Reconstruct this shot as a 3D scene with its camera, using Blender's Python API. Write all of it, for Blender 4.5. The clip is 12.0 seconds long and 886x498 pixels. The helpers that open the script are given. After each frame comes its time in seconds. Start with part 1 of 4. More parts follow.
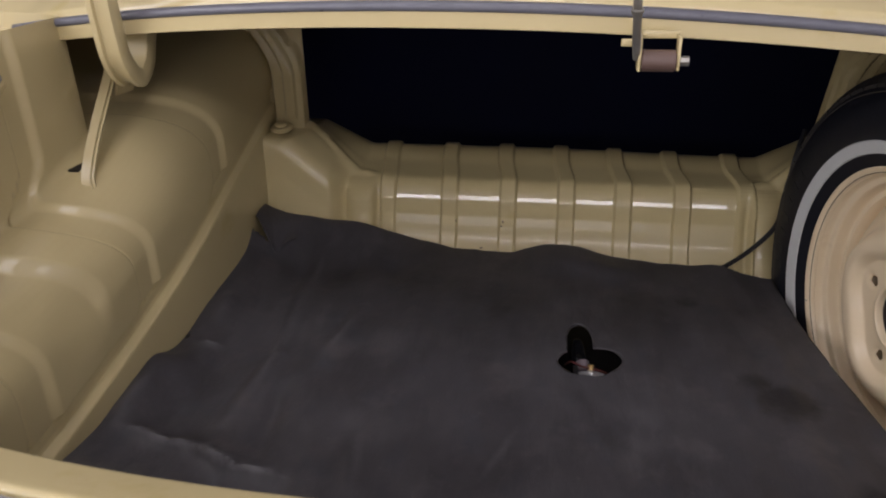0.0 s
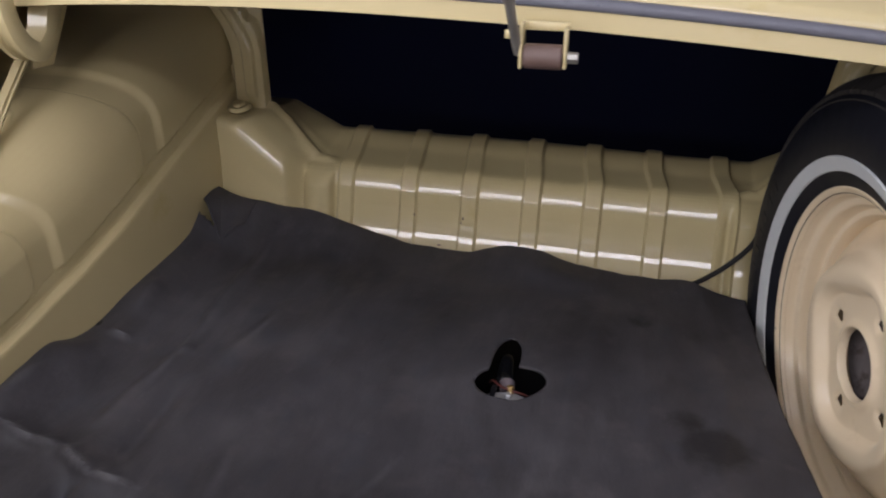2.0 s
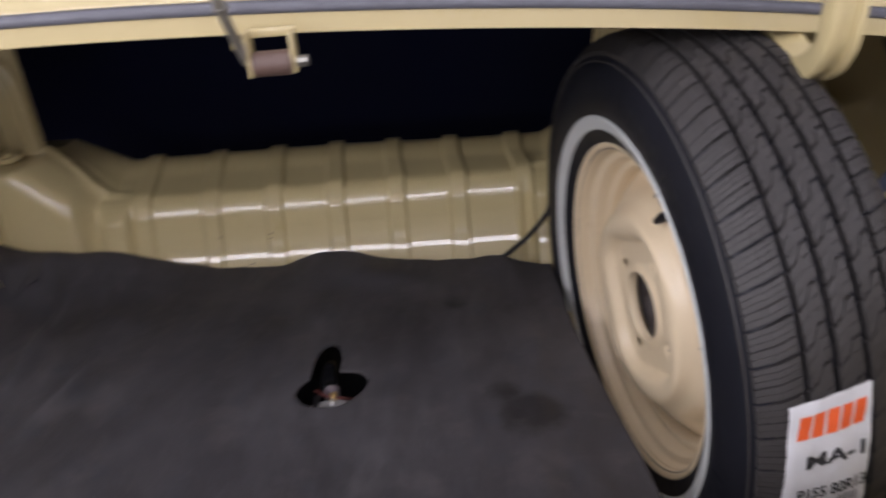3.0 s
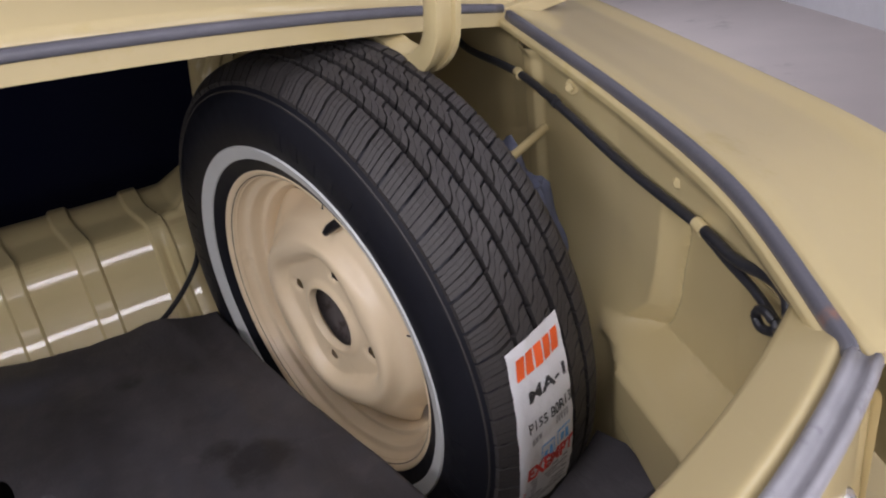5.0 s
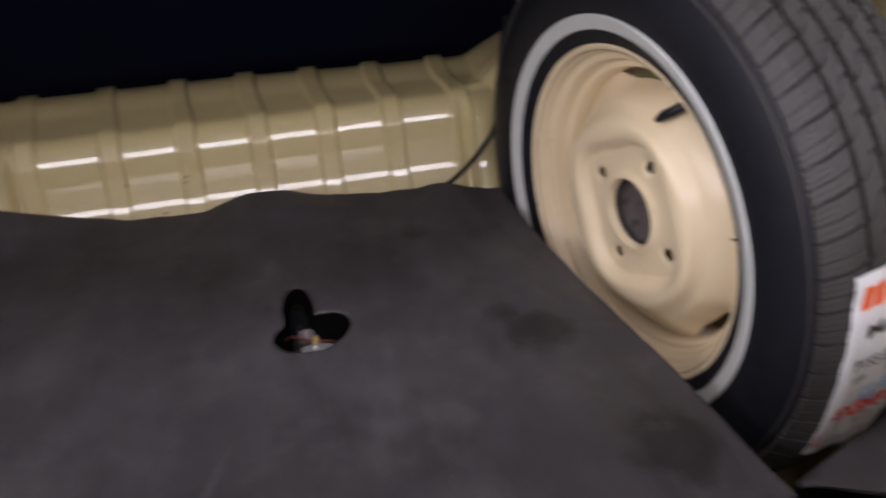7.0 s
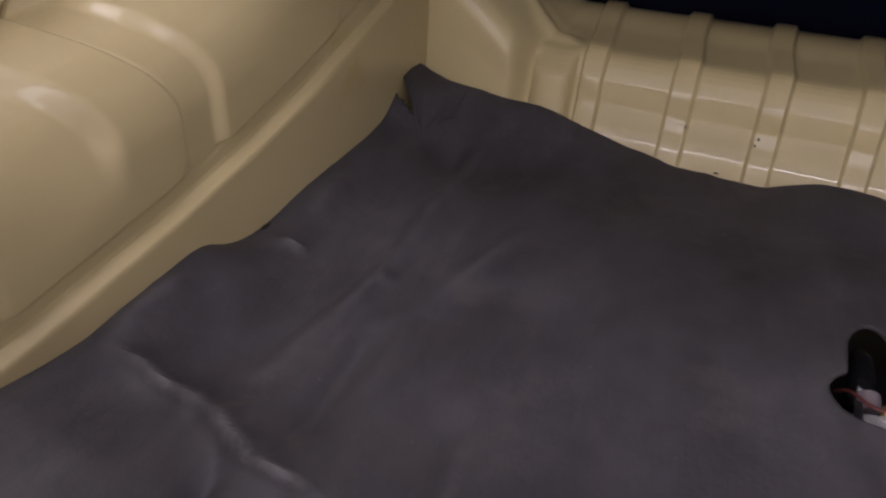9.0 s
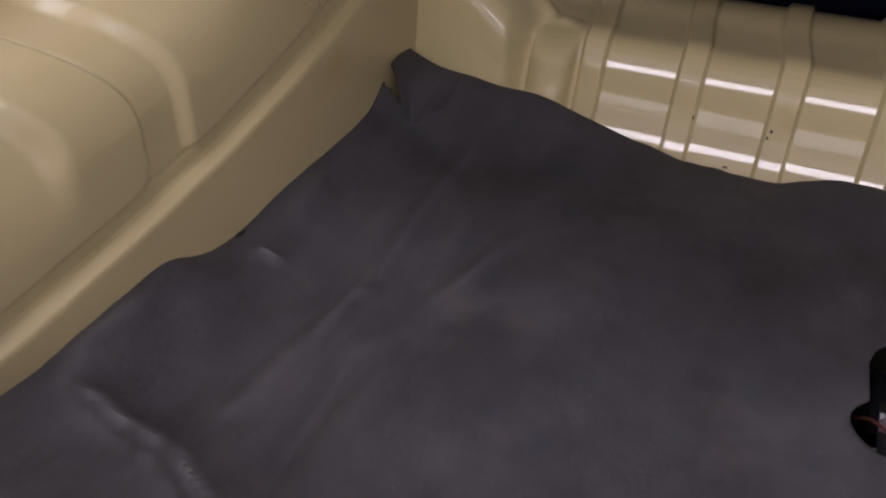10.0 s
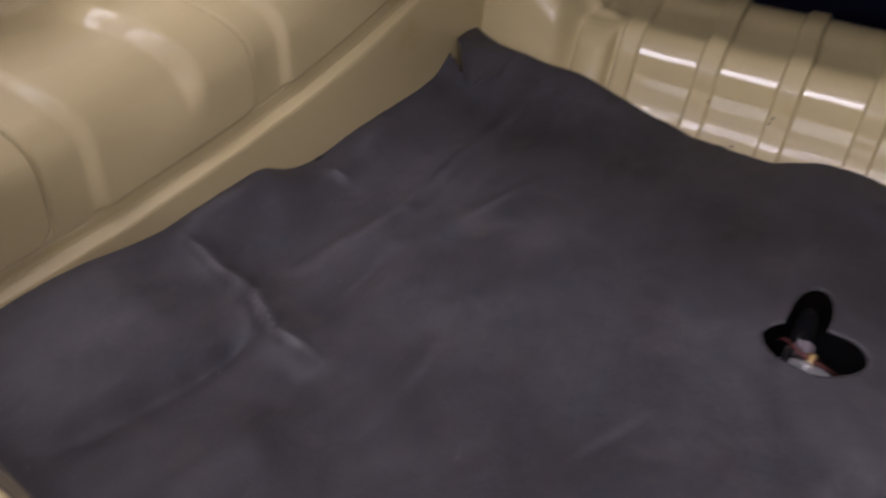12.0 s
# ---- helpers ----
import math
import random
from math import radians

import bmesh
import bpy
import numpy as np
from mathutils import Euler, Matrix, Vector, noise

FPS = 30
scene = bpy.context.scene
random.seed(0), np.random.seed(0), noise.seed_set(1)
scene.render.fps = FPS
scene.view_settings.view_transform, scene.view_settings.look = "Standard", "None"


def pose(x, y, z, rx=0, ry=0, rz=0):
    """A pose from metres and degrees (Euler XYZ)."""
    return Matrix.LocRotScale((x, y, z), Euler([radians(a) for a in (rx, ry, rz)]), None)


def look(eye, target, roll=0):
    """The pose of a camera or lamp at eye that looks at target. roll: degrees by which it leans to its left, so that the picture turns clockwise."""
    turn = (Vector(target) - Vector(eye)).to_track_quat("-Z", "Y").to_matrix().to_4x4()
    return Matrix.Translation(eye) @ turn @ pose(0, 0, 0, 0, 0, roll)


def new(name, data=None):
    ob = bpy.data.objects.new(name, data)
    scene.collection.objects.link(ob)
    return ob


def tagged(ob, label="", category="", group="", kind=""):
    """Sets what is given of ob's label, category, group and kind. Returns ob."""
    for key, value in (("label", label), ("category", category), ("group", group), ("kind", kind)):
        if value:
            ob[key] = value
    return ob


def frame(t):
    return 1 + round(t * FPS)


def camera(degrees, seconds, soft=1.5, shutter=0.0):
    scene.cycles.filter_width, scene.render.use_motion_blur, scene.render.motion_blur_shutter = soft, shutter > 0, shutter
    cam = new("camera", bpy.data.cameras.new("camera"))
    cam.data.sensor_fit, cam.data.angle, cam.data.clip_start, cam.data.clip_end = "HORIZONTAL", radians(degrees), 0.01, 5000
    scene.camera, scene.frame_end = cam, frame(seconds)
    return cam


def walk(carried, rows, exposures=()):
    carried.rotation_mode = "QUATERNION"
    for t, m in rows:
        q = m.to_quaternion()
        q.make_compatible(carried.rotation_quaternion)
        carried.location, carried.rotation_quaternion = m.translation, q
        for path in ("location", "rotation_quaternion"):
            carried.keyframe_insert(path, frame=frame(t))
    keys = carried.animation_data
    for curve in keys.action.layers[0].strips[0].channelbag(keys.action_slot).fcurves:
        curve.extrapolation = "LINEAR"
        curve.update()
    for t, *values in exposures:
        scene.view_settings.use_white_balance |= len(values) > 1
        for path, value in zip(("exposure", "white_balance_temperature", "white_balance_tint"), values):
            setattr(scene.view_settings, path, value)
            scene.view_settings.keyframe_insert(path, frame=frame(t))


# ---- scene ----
cam = camera(59.4, 12.0, soft=2.0, shutter=0.5)
PATH = [
    (0, (0.096, 0.097, 0.531), (-0.163, 1.894, -0.306), -0.8),
    (0.5, (0.106, 0.145, 0.525), (-0.154, 1.936, -0.326), -0.2),
    (1, (0.126, 0.163, 0.522), (-0.165, 1.941, -0.346), 0.4),
    (1.5, (0.194, 0.209, 0.521), (-0.172, 1.964, -0.366), 0.4),
    (2, (0.26, 0.214, 0.525), (-0.18, 1.95, -0.367), -0.1),
    (2.5, (0.31, 0.2, 0.523), (-0.112, 1.937, -0.375), -2.2),
    (3, (0.334, 0.227, 0.522), (0.236, 2.007, -0.384), -5.5),
    (3.5, (0.285, 0.275, 0.527), (0.579, 2.019, -0.408), -8.7),
    (3.7, (0.266, 0.279, 0.532), (0.692, 1.991, -0.411), -9.2),
    (5.3, (0.27, 0.242, 0.503), (1.138, 1.795, -0.41), -7.3),
    (5.5, (0.264, 0.246, 0.498), (1.119, 1.797, -0.431), -6.8),
    (6, (0.239, 0.249, 0.489), (1.012, 1.82, -0.477), -5.6),
    (6.5, (0.202, 0.256, 0.471), (0.805, 1.871, -0.544), -4.3),
    (7, (0.161, 0.278, 0.466), (0.511, 1.963, -0.553), -2.9),
    (7.5, (0.122, 0.303, 0.483), (0.108, 2.025, -0.534), -2.3),
    (7.7, (0.119, 0.308, 0.467), (-0.057, 2.046, -0.507), -1.6),
    (9.3, (0.022, 0.446, 0.367), (-0.679, 1.973, -0.717), 2.0),
    (9.5, (0.019, 0.46, 0.367), (-0.672, 1.976, -0.74), 1.8),
    (10, (0.02, 0.48, 0.374), (-0.651, 1.989, -0.753), 1.7),
    (10.5, (0.056, 0.459, 0.406), (-0.655, 1.959, -0.709), 1.0),
    (11, (0.152, 0.401, 0.422), (-0.61, 1.897, -0.664), 1.1),
    (11.5, (0.197, 0.347, 0.454), (-0.618, 1.817, -0.63), 2.0),
    (12, (0.156, 0.356, 0.42), (-0.72, 1.74, -0.729), 2.8),
]
EXPOSURES = [(0, -0.64, 6300, 10), (0.5, -0.34, 6250, 10), (1, -0.28, 6200, 10), (1.5, -0.27, 6050, 9), (2, -0.35, 6000, 9), (2.5, -0.37, 6100, 10), (3.5, -0.28, 6050, 11), (5.5, -0.5, 6200, 10), (6, -0.42, 6150, 10), (6.5, -0.32, 5950, 11), (7, -0.22, 6250, 11), (7.5, -0.14, 6400, 11), (9.5, -0.33, 6150, 18), (10.5, -0.06, 6050, 18), (11, 0.12, 6000, 17), (11.5, 0.13, 6000, 17), (12, -0.09, 6050, 18)]
walk(cam, [(t, look(eye, target, roll)) for t, eye, target, roll in PATH], EXPOSURES)

# ---- light ----
world = bpy.data.worlds.new("garage_air")
world.use_nodes = True
world.node_tree.nodes["Background"].inputs[0].default_value = (0.9, 0.95, 1.0, 1)
world.node_tree.nodes["Background"].inputs[1].default_value = 0.15
scene.world = world


def area_light(x, y, z, long, wide, watts, colour, turn=0, spread=180, tip=0):
    data = bpy.data.lights.new("unseen_light", "AREA")
    data.shape, data.size, data.size_y, data.energy, data.color = "RECTANGLE", long, wide, watts, colour
    data.spread = radians(spread)
    ob = new("unseen_light", data)
    ob.matrix_world = pose(x, y, z, tip, turn, 0)
    return ob


LAMP_TINT = (1.0, 0.945, 0.975)
area_light(-0.5, 0.1, 2.25, 1.6, 0.9, 21, LAMP_TINT)
area_light(0.1, -2.4, 2.2, 5.5, 0.40, 135, LAMP_TINT)
# unseen low fill from behind, added to lift the wheelhouse and pillars
area_light(-0.6, -5.3, 0.9, 7.0, 1.8, 112, LAMP_TINT, 0, 180, 90)
# unseen tilted lamp, added on the left to brighten side wall and wheel
area_light(-2.7, -1.2, 1.3, 1.3, 3.4, 108, LAMP_TINT, -62)
# unseen lamp, added on the right to brighten the left wheelhouse
area_light(2.6, -1.3, 1.8, 1.0, 3.0, 34, LAMP_TINT, 25)
# unseen lamp, added for the floor outside and narrowed to miss the wing
area_light(2.9, 3.9, 2.25, 1.4, 1.2, 40, (0.98, 0.95, 1.0), 0, 100)


# ---- materials ----
def material(name, colour, rough=0.5, metal=0.0, coat=0.0, coat_rough=0.06, vary=0.08, scale=30.0, bump=0.0, bump_scale=200.0, stain=None, stain_scale=6.0, stain_at=0.62, spec=0.5):
    m = bpy.data.materials.new(name)
    m.use_nodes = True
    nt = m.node_tree
    n, l = nt.nodes, nt.links
    b = n["Principled BSDF"]
    b.inputs["Roughness"].default_value = rough
    b.inputs["Metallic"].default_value = metal
    b.inputs["Specular IOR Level"].default_value = spec
    b.inputs["Coat Weight"].default_value = coat
    b.inputs["Coat Roughness"].default_value = coat_rough
    co = n.new("ShaderNodeTexCoord")
    n1 = n.new("ShaderNodeTexNoise")
    n1.inputs["Scale"].default_value = scale
    n1.inputs["Detail"].default_value = 6
    l.new(co.outputs["Object"], n1.inputs["Vector"])
    mix = n.new("ShaderNodeMix")
    mix.data_type = "RGBA"
    mix.inputs["A"].default_value = (*[c * (1 - vary) for c in colour], 1)
    mix.inputs["B"].default_value = (*[min(1, c * (1 + vary)) for c in colour], 1)
    l.new(n1.outputs["Fac"], mix.inputs["Factor"])
    out = mix.outputs["Result"]
    if stain:
        n2 = n.new("ShaderNodeTexNoise")
        n2.inputs["Scale"].default_value = stain_scale
        n2.inputs["Detail"].default_value = 8
        n2.inputs["Roughness"].default_value = 0.65
        l.new(co.outputs["Object"], n2.inputs["Vector"])
        r = n.new("ShaderNodeMapRange")
        r.inputs["From Min"].default_value, r.inputs["From Max"].default_value = stain_at, stain_at + 0.12
        l.new(n2.outputs["Fac"], r.inputs["Value"])
        m2 = n.new("ShaderNodeMix")
        m2.data_type = "RGBA"
        l.new(r.outputs["Result"], m2.inputs["Factor"])
        l.new(out, m2.inputs["A"])
        m2.inputs["B"].default_value = (*stain, 1)
        out = m2.outputs["Result"]
    l.new(out, b.inputs["Base Color"])
    rr = n.new("ShaderNodeMapRange")
    rr.inputs["To Min"].default_value, rr.inputs["To Max"].default_value = max(0.02, rough * 0.8), min(1, rough * 1.2)
    l.new(n1.outputs["Fac"], rr.inputs["Value"])
    l.new(rr.outputs["Result"], b.inputs["Roughness"])
    if bump:
        n3 = n.new("ShaderNodeTexNoise")
        n3.inputs["Scale"].default_value = bump_scale
        n3.inputs["Detail"].default_value = 5
        l.new(co.outputs["Object"], n3.inputs["Vector"])
        bp = n.new("ShaderNodeBump")
        bp.inputs["Strength"].default_value = 1.0
        bp.inputs["Distance"].default_value = bump
        l.new(n3.outputs["Fac"], bp.inputs["Height"])
        l.new(bp.outputs["Normal"], b.inputs["Normal"])
    return m


PAINT = material("yellow_paint", (0.557, 0.459, 0.238), 0.5, coat=0.85, coat_rough=0.035, spec=0.3, vary=0.05, scale=5, bump=0.0010, bump_scale=13, stain=(0.50, 0.40, 0.17), stain_scale=9)
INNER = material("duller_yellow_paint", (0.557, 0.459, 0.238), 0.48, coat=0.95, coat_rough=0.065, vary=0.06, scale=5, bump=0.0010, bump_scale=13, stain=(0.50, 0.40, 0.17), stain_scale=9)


def mat_material():
    m = bpy.data.materials.new("rubber_mat")
    m.use_nodes = True
    n, l = m.node_tree.nodes, m.node_tree.links
    b = n["Principled BSDF"]
    co = n.new("ShaderNodeTexCoord")

    def noise_at(scale, stretch, detail=6, rough=0.6):
        mp = n.new("ShaderNodeMapping")
        mp.inputs["Scale"].default_value = stretch
        mp.inputs["Rotation"].default_value = (0, 0, -0.12)
        l.new(co.outputs["Object"], mp.inputs["Vector"])
        t = n.new("ShaderNodeTexNoise")
        t.inputs["Scale"].default_value, t.inputs["Detail"].default_value, t.inputs["Roughness"].default_value = scale, detail, rough
        l.new(mp.outputs["Vector"], t.inputs["Vector"])
        return t.outputs["Fac"]

    def ranged(src, a, b0, lo, hi):
        r = n.new("ShaderNodeMapRange")
        for key, val in (("From Min", a), ("From Max", b0), ("To Min", lo), ("To Max", hi)):
            r.inputs[key].default_value = val
        l.new(src, r.inputs["Value"])
        return r.outputs["Result"]

    def mixed(fac, a, b0):
        x = n.new("ShaderNodeMix")
        x.data_type = "RGBA"
        l.new(fac, x.inputs["Factor"])
        for key, val in (("A", a), ("B", b0)):
            if isinstance(val, tuple):
                x.inputs[key].default_value = (*val, 1)
            else:
                l.new(val, x.inputs[key])
        return x.outputs["Result"]

    streak, blotch, grain = noise_at(8, (1.0, 0.45, 1.0)), noise_at(5, (1, 1, 1), 8, 0.7), noise_at(160, (1, 1, 1), 3)
    col = mixed(ranged(streak, 0.3, 0.7, 0, 1), (0.037, 0.034, 0.0375), (0.063, 0.0585, 0.064))
    col = mixed(ranged(blotch, 0.50, 0.68, 0, 0.75), col, (0.080, 0.074, 0.078))
    smear = noise_at(8, (1.0, 0.3, 1.0), 9, 0.72)
    col = mixed(ranged(smear, 0.56, 0.68, 0, 0.55), col, (0.098, 0.092, 0.096))
    col = mixed(ranged(noise_at(7, (1, 0.6, 1), 8, 0.65), 0.56, 0.68, 0, 0.7), col, (0.029, 0.0265, 0.029))
    # rubbed, whitened lines along the folds, and last a patch with the light on the bulge put into its colour: middle,
    # half length, half width, turn
    for x, y, a, b0, deg in ((-0.289, 0.703, 0.048, 0.0075, -4), (-0.226, 0.688, 0.034, 0.0075, -24), (-0.179, 0.676, 0.030, 0.0055, 2), (-0.235, 0.874, 0.075, 0.006, 95), (-0.243, 1.12, 0.05, 0.005, 94),
                            (-0.085, 0.713, 0.050, 0.007, 98), (-0.314, 0.893, 0.016, 0.003, 12), (-0.165, 0.95, 0.06, 0.006, 80), (-0.345, 0.75, 0.04, 0.008, 85), (0.06, 0.74, 0.05, 0.006, 70), (-0.295, 0.585, 0.10, 0.055, 80)):
        mp = n.new("ShaderNodeMapping")
        mp.vector_type = "TEXTURE"
        mp.inputs["Location"].default_value = (x, y, 0)
        mp.inputs["Rotation"].default_value = (0, 0, radians(deg))
        mp.inputs["Scale"].default_value = (a, b0, 1)
        l.new(co.outputs["Object"], mp.inputs["Vector"])
        ln = n.new("ShaderNodeVectorMath")
        ln.operation = "LENGTH"
        l.new(mp.outputs["Vector"], ln.inputs[0])
        ad = n.new("ShaderNodeMath")
        ad.operation = "MULTIPLY_ADD"
        l.new(grain, ad.inputs[0])
        ad.inputs[1].default_value = 0.9
        l.new(ln.outputs["Value"], ad.inputs[2])
        col = mixed(ranged(ad.outputs["Value"], 0.45, 1.5, 0.7 if deg < 10 else 0.28, 0), col, (0.15, 0.145, 0.15))
    for x, y, r in ((0.373, 0.864, 0.044), (0.350, 0.900, 0.028), (0.296, 1.085, 0.034), (0.43, 0.685, 0.045), (0.262, 1.06, 0.020), (0.34, 1.075, 0.018)):
        d = n.new("ShaderNodeVectorMath")
        d.operation = "DISTANCE"
        l.new(co.outputs["Object"], d.inputs[0])
        d.inputs[1].default_value = (x, y, 0)
        a = n.new("ShaderNodeMath")
        a.operation = "MULTIPLY_ADD"
        l.new(blotch, a.inputs[0])
        a.inputs[1].default_value = 0.16
        l.new(d.outputs["Value"], a.inputs[2])
        col = mixed(ranged(a.outputs["Value"], r * 0.8 + 0.06, r + 0.070, 0.9, 0), col, (0.018, 0.016, 0.017))
    mottle = noise_at(24, (1, 0.8, 1), 5, 0.6)
    col = mixed(ranged(mottle, 0.54, 0.66, 0, 0.45), col, (0.040, 0.041, 0.050))
    col = mixed(ranged(noise_at(17, (0.8, 1, 1), 6, 0.62), 0.56, 0.68, 0, 0.5), col, (0.082, 0.072, 0.074))
    specks = ranged(grain, 0.68, 0.76, 0, 0.3)
    col = mixed(specks, col, (0.14, 0.13, 0.13))
    l.new(col, b.inputs["Base Color"])
    l.new(ranged(blotch, 0.3, 0.7, 0.50, 0.72), b.inputs["Roughness"])
    b.inputs["Specular IOR Level"].default_value = 0.45
    bp = n.new("ShaderNodeBump")
    bp.inputs["Strength"].default_value = 0.8
    bp.inputs["Distance"].default_value = 0.0055
    l.new(noise_at(14, (1.0, 0.3, 1.0), 8, 0.62), bp.inputs["Height"])
    pits = n.new("ShaderNodeBump")
    pits.inputs["Distance"].default_value = 0.0005
    l.new(noise_at(90, (1, 1, 1), 4, 0.7), pits.inputs["Height"])
    l.new(bp.outputs["Normal"], pits.inputs["Normal"])
    l.new(pits.outputs["Normal"], b.inputs["Normal"])
    return m


RUBBER_MAT = mat_material()
TYRE = material("tyre_rubber", (0.038, 0.034, 0.033), 0.62, vary=0.25, scale=40, bump=0.0003, bump_scale=400, stain=(0.09, 0.062, 0.048), stain_scale=9, stain_at=0.66)
SIDEWALL = material("sidewall_rubber", (0.010, 0.0105, 0.015), 0.5, vary=0.2, scale=60, spec=0.25)
WHITEWALL = material("whitewall_rubber", (0.55, 0.56, 0.55), 0.5, vary=0.08, scale=60)
CREAM = material("cream_enamel", (0.79, 0.645, 0.435), 0.4, coat=0.3, vary=0.06, scale=18, stain=(0.73, 0.585, 0.38), stain_scale=20)
SEAL = material("seal_rubber", (0.115, 0.115, 0.135), 0.30, vary=0.15, scale=60, bump=0.0003, bump_scale=300)
OLD_SEAL = material("weathered_seal", (0.31, 0.305, 0.33), 0.42, vary=0.3, scale=40, bump=0.0008, bump_scale=60, stain=(0.16, 0.155, 0.18), stain_scale=30, stain_at=0.55)


def rust_spot(m, at, reach):
    """An orange rust stain round one point of the material."""
    n, l = m.node_tree.nodes, m.node_tree.links
    b = n["Principled BSDF"]
    co, d, t = n.new("ShaderNodeTexCoord"), n.new("ShaderNodeVectorMath"), n.new("ShaderNodeTexNoise")
    d.operation = "DISTANCE"
    d.inputs[1].default_value = at
    t.inputs["Scale"].default_value, t.inputs["Detail"].default_value = 120, 5
    l.new(co.outputs["Object"], d.inputs[0])
    l.new(co.outputs["Object"], t.inputs["Vector"])
    a, r, x = n.new("ShaderNodeMath"), n.new("ShaderNodeMapRange"), n.new("ShaderNodeMix")
    a.operation = "MULTIPLY_ADD"
    a.inputs[1].default_value = reach
    l.new(t.outputs["Fac"], a.inputs[0])
    l.new(d.outputs["Value"], a.inputs[2])
    for key, val in (("From Min", reach * 0.8), ("From Max", reach * 1.5), ("To Min", 0.85), ("To Max", 0.0)):
        r.inputs[key].default_value = val
    l.new(a.outputs["Value"], r.inputs["Value"])
    x.data_type = "RGBA"
    x.inputs["B"].default_value = (0.33, 0.15, 0.07, 1)
    l.new(r.outputs["Result"], x.inputs["Factor"])
    l.new(b.inputs["Base Color"].links[0].from_socket, x.inputs["A"])
    l.new(x.outputs["Result"], b.inputs["Base Color"])


rust_spot(SEAL, (0.627, 0.456, 0.252), 0.009)
rust_spot(OLD_SEAL, (0.627, 0.450, 0.250), 0.010)
CHROME = material("worn_chrome", (0.6, 0.6, 0.62), 0.3, metal=1.0, vary=0.2, scale=50)
STEEL = material("zinc_steel", (0.36, 0.345, 0.31), 0.4, metal=0.8, vary=0.2, scale=80)
ALLOY = material("tank_metal", (0.5, 0.5, 0.5), 0.45, metal=0.7, vary=0.35, scale=120, bump=0.0006, bump_scale=300)
BROWN = material("brown_roller", (0.12, 0.075, 0.06), 0.5, vary=0.2, scale=60)
BOOT = material("glossy_black_rubber", (0.006, 0.006, 0.007), 0.12, vary=0.2, scale=60)
BLACK = material("black_plastic", (0.008, 0.008, 0.010), 0.35, vary=0.2, scale=60)
WIRE = material("black_loom_tape", (0.02, 0.021, 0.026), 0.4, vary=0.3, scale=90, bump=0.0006, bump_scale=150)
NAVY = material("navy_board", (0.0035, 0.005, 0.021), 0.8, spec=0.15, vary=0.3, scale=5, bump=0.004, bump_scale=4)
PAPER = material("label_paper", (0.72, 0.72, 0.74), 0.45, vary=0.06, scale=40, bump=0.003, bump_scale=45)
ORANGE = material("orange_ink", (0.85, 0.13, 0.03), 0.5)
RED = material("red_ink", (0.62, 0.06, 0.05), 0.5)
BLUE = material("blue_ink", (0.15, 0.40, 0.75), 0.5)
INK = material("black_ink", (0.03, 0.03, 0.035), 0.5)
RUSTY = material("dirty_steel", (0.10, 0.085, 0.08), 0.7, vary=0.5, scale=70, stain=(0.045, 0.03, 0.025), stain_scale=40, stain_at=0.5, bump=0.001, bump_scale=90)
SLEEVE = material("sleeve_plastic", (0.16, 0.13, 0.14), 0.4, vary=0.2)
GREYINK = material("grey_ink", (0.3, 0.3, 0.32), 0.5)
CLOTH = material("blue_grey_cloth", (0.10, 0.11, 0.16), 0.9, vary=0.25, scale=50, bump=0.002, bump_scale=60)
CONCRETE = material("garage_concrete", (0.44, 0.395, 0.385), 0.75, vary=0.12, scale=3, stain=(0.27, 0.24, 0.23), stain_scale=2, stain_at=0.6)
WHITE = material("white_wall_paint", (0.75, 0.75, 0.78), 0.7, vary=0.06, scale=12, bump=0.003, bump_scale=30)
LENS = material("white_lens", (0.8, 0.8, 0.8), 0.15, vary=0.05, coat=0.5)
COPPER = material("copper_wire", (0.09, 0.022, 0.018), 0.5, vary=0.2)
BRASS = material("brass_terminal", (0.6, 0.42, 0.18), 0.35, metal=0.9, vary=0.2)
DARK = material("light_block_black", (0.01, 0.01, 0.01), 0.8)
GLASS = material("rear_glass", (0.02, 0.022, 0.025), 0.05, vary=0.1)

U = 1.12  # plan units to metres


# ---- mesh tools ----
def part(name, bm, mat, parent=None, label="", scale=U, smooth=35.0):
    if scale != 1:
        bmesh.ops.scale(bm, vec=(scale, scale, scale), verts=bm.verts)
    bmesh.ops.recalc_face_normals(bm, faces=bm.faces)
    me = bpy.data.meshes.new(name)
    bm.to_mesh(me)
    bm.free()
    for m in (mat if isinstance(mat, (list, tuple)) else [mat]):
        me.materials.append(m)
    me.polygons.foreach_set("use_smooth", [True] * len(me.polygons))
    if smooth < 180:
        me.set_sharp_from_angle(angle=radians(smooth))
    ob = new(name, me)
    if parent:
        ob.parent = parent
    if label:
        tagged(ob, label)
    return ob


def sheet(fn, nu, nv, thick=0.0, close_u=False, bm=None):
    """A grid of points fn(u, v), u and v from 0 to 1; with thick it gets a back."""
    bm = bm or bmesh.new()
    us = nu if close_u else nu + 1
    rows = [[bm.verts.new(fn(i / nu, j / nv)) for j in range(nv + 1)] for i in range(us)]
    faces = []
    for i in range(nu):
        a, b = rows[i], rows[(i + 1) % us]
        for j in range(nv):
            faces.append(bm.faces.new((a[j], b[j], b[j + 1], a[j + 1])))
    if thick:
        bmesh.ops.recalc_face_normals(bm, faces=faces)
        bmesh.ops.solidify(bm, geom=faces, thickness=thick)
    return bm


